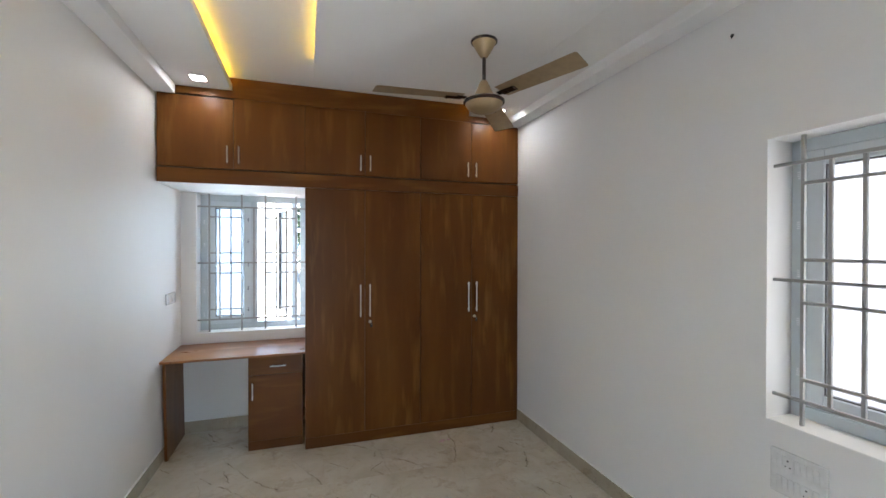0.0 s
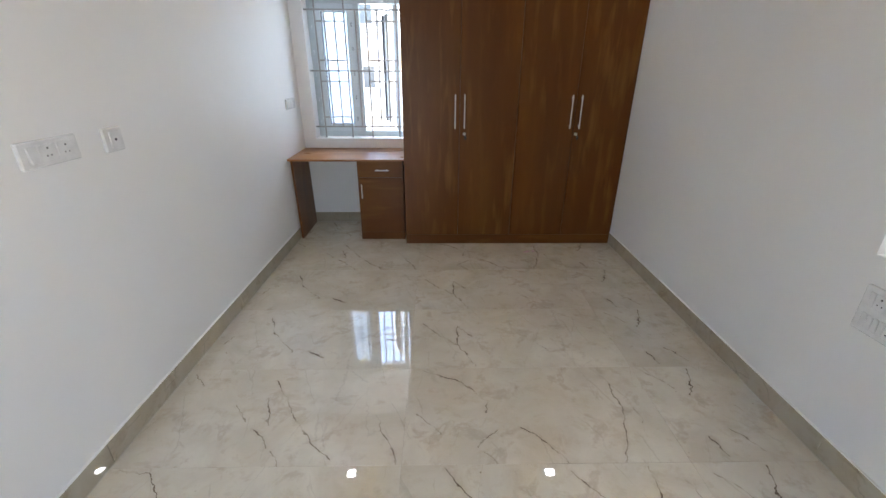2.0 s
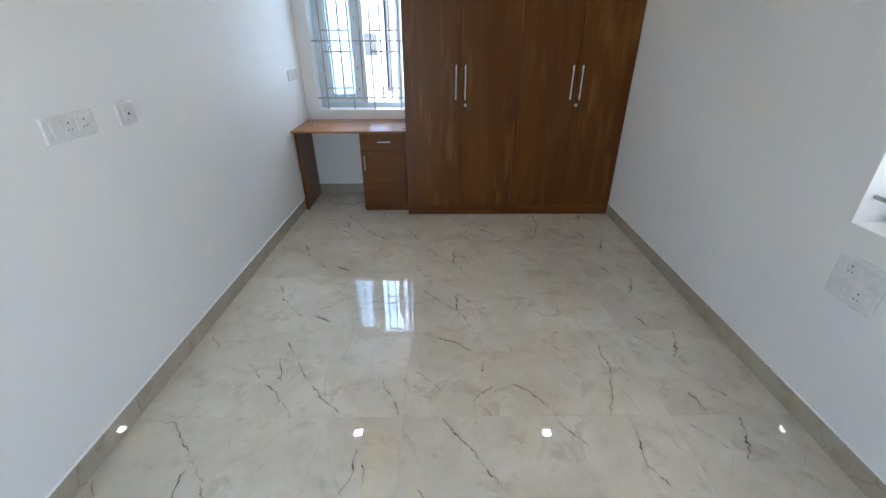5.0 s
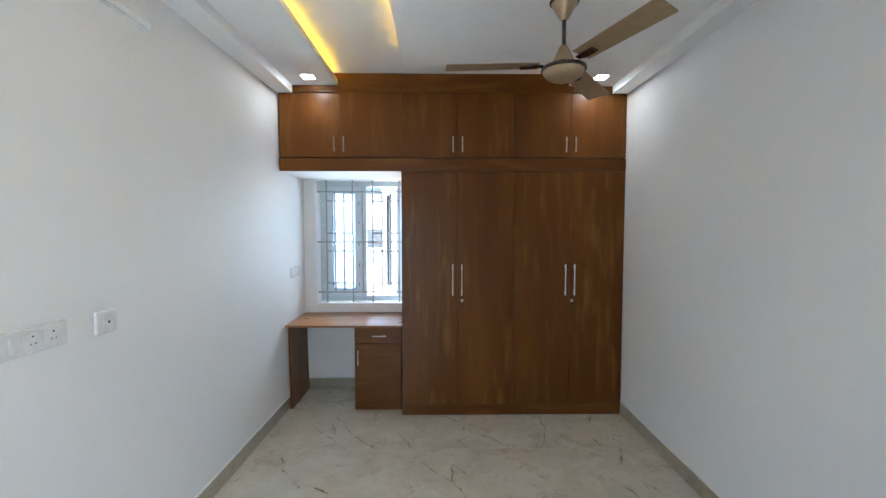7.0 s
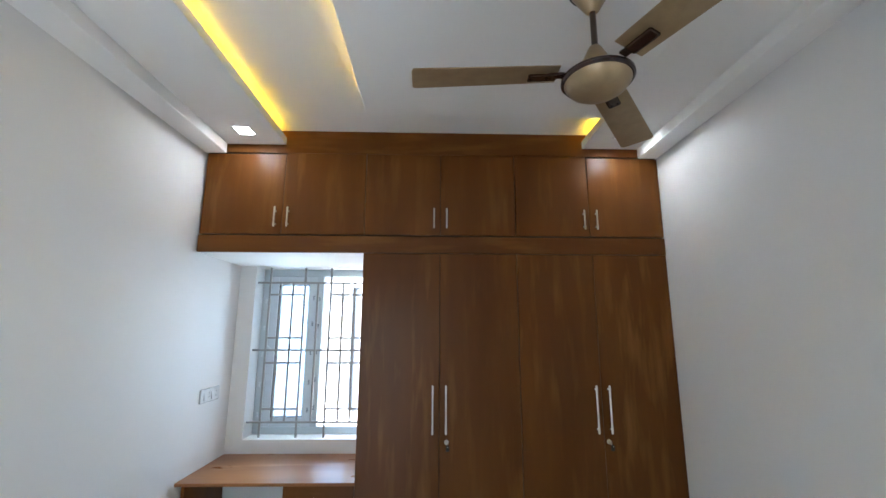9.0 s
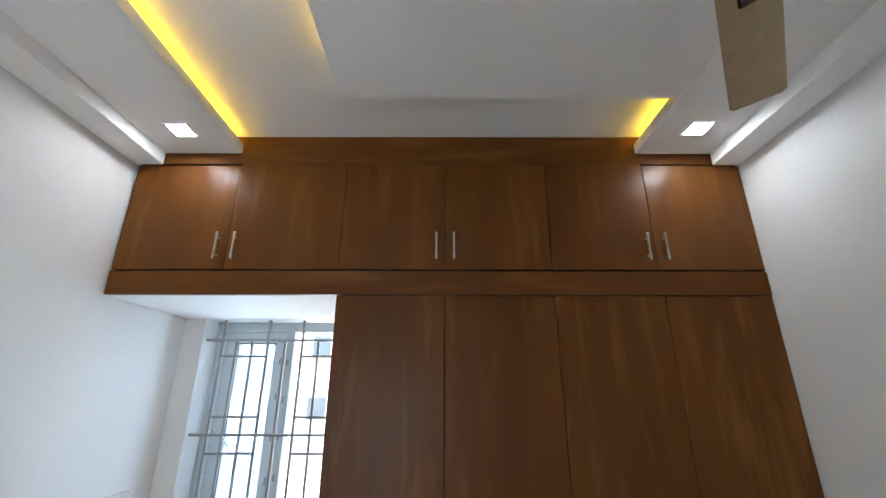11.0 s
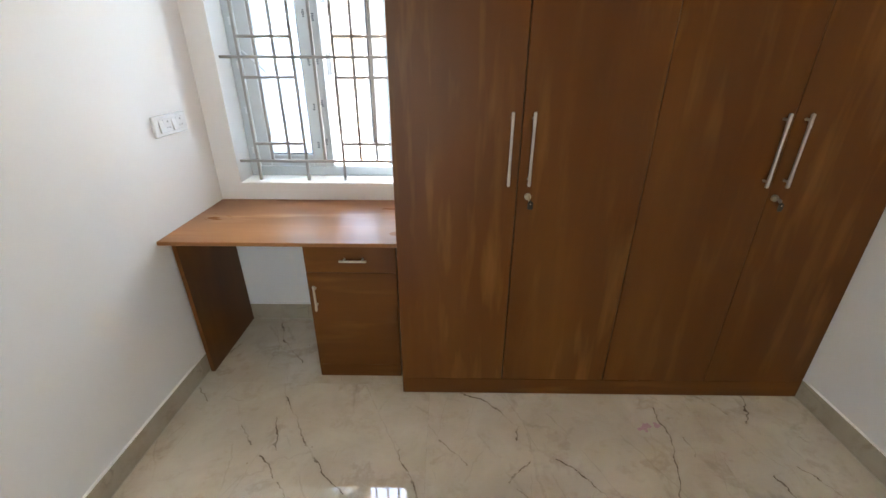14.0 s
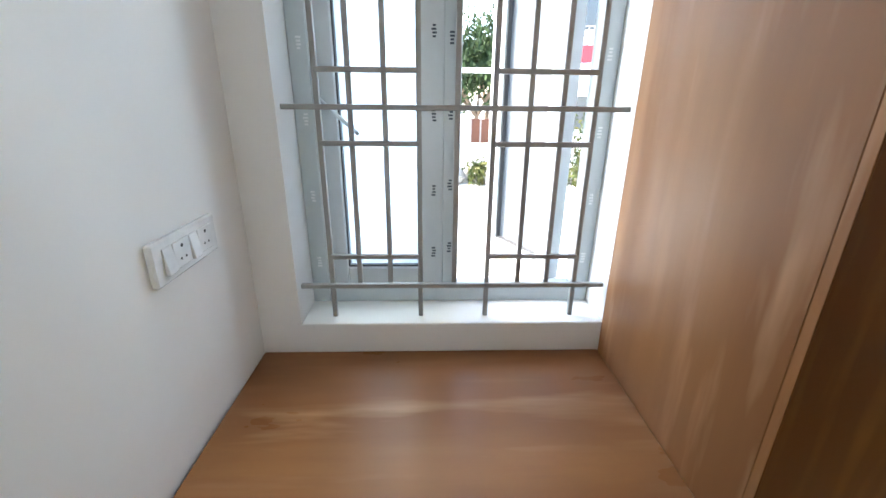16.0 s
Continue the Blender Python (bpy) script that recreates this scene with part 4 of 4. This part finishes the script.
part("post", boxed(-0.24, -0.20, 15.10, 15.14, GROUND_Z, 1.68), RAIL, board)
part("panel", boxed(-0.42, -0.08, 15.08, 15.0995, 1.48, 1.68, bevel=0.003), plain("sign_blue", (0.03, 0.10, 0.42), 0.5), board, "blue panel")
pole_rail = thing("street_rail", (0, 16.3, GROUND_Z), "white painted horizontal rail on posts", "rail")
part("rail", boxed(-6, 2.9, 16.25, 16.33, 2.13, 2.27, bevel=0.01), WHITE_OUT, pole_rail)
for x in (-6, -1.6, 2.8):
    part("post", boxed(x - 0.05, x + 0.05, 16.24, 16.34, GROUND_Z, 2.13), WHITE_OUT, pole_rail)


def house(x0, x1, y0, y1, storeys, wall, accent, label):
    t = thing("house", ((x0 + x1) / 2, (y0 + y1) / 2, GROUND_Z), label, "house", "houses across the street")
    h = 3.0
    part("wall", boxed(x0, x1, y0, y1, GROUND_Z, GROUND_Z + h * storeys), wall, t)
    part("roof", boxed(x0 - 0.3, x1 + 0.3, y0 - 0.5, y1, GROUND_Z + h * storeys, GROUND_Z + h * storeys + 0.25), WHITE_OUT, t, "flat roof slab")
    for s in range(storeys):
        z = GROUND_Z + h * s
        n = max(2, int((x1 - x0) / 2.4))
        for i in range(n):
            cx = x0 + (x1 - x0) * (i + 0.5) / n
            w = part("window", boxed(cx - 0.55, cx + 0.55, y0 - 0.03, y0 + 0.02, z + 1.0, z + 2.2), WHITE_OUT, t, "white window surround")
            part("pane", boxed(cx - 0.47, cx + 0.47, y0 - 0.04, y0 - 0.0305, z + 1.08, z + 2.12), GLASS_OUT, w)
        if s:
            b = part("balcony", boxed(x0, x1, y0 - 1.1, y0 - 0.001, z - 0.12, z + 0.04), WHITE_OUT, t, "white balcony slab")
            part("parapet", boxed(x0 + 0.1, x1 - 0.1, y0 - 1.1, y0 - 1.02, z + 0.04, z + 0.52), accent, b, "red balcony parapet")
            bm = bmesh.new()
            k = x0 + 0.15
            while k < x1:
                box(bm, k, k + 0.03, y0 - 1.075, y0 - 1.045, z + 0.52, z + 1.0)
                k += 0.16
            for q in (0.62, 0.76, 0.9, 1.0):
                box(bm, x0 + 0.1, x1 - 0.1, y0 - 1.08, y0 - 1.04, z + q, z + q + 0.035)
            part("railing", bm, RAIL, b, "dark metal railing")


house(3.3, 12.0, 17.5, 25.0, 2, WHITE_OUT, RED_OUT, "white two-storey house with red balcony parapets")
house(-12.0, -2.0, 24.0, 31.0, 2, CREAM, WHITE_OUT, "cream two-storey house across the street")

# ---- floor tiles and skirting, piece by piece ----
floor = solid("floor", boxed(XL - WALL, XR + WALL, YR - WALL, YB + WALL, -0.1, -0.006), GROUT, "polished beige marble-look tile floor", "floor", "structure")
ys = [YR] + [0.024 + 0.6 * i for i in range(-1, 7)] + [YB]
xs = [XL - 0.1, 0.285, 1.485, XR]
ROWS = ("ABG", "ABG", "ABG", "ABG", "CDG", "EFG", "EFG", "CDG", "EFG")
tile_meshes = {}
for j, (y0, y1) in enumerate(zip(ys, ys[1:])):
    for i, (x0, x1) in enumerate(zip(xs, xs[1:])):
        g = 0.0003
        # the corner of the whole tile, also where the tile is cut
        cx, cy = (-0.915, 0.285, 1.485)[i], 0.024 + 0.6 * (j - 2)
        key = (i, ROWS[j][i], round(y0 - cy, 3), round(y1 - cy, 3))
        if key not in tile_meshes:
            tile_meshes[key] = mesh_of("tile", boxed(x0 + g - cx, x1 - g - cx, y0 + g - cy, y1 - g - cy, -0.0055, 0, bevel=0.0003), PRINTS[ROWS[j][i]])
        tile = new("tile", tile_meshes[key])
        tile.parent = floor
        tile.location = (cx, cy, 0)


def skirting(name, x0, x1, y0, y1, skew=False):
    bend = skewed if skew else (lambda b: b)
    along_y = abs(y1 - y0) > abs(x1 - x0)
    base = solid(name, bend(boxed(x0, x1, y0, y1, 0.0, 0.004)), GROUT, "beige polished tile skirting along the wall", "skirting", "structure")
    a, b = (y0, y1) if along_y else (x0, x1)
    k = a
    while k < b - 0.02:
        e = min(k + 1.2, b)
        if along_y:
            part("tile", bend(boxed(x0, x1, k + 0.0008, e - 0.0008, 0.004, 0.104, bevel=0.0015)), SKIRT, base)
        else:
            part("tile", boxed(k + 0.0008, e - 0.0008, y0, y1, 0.004, 0.104, bevel=0.0015), SKIRT, base)
        k = e
    # thin white strip along the top edge
    part("top_strip", bend(boxed(x0, x1, y0, y1, 0.1045, 0.1090, bevel=0.001)), REVEAL, base, "thin white line")


skirting("baseboard_left", XL, XL + 0.011, YR, YB - 0.012, True)
skirting("baseboard_right", XR - 0.011, XR, YR, YF - 0.002)
skirting("baseboard_back", XL, WX - 0.001, YB - 0.011, YB)
skirting("baseboard_rear", XL + 0.012, XR - 0.012, YR, YR + 0.011)
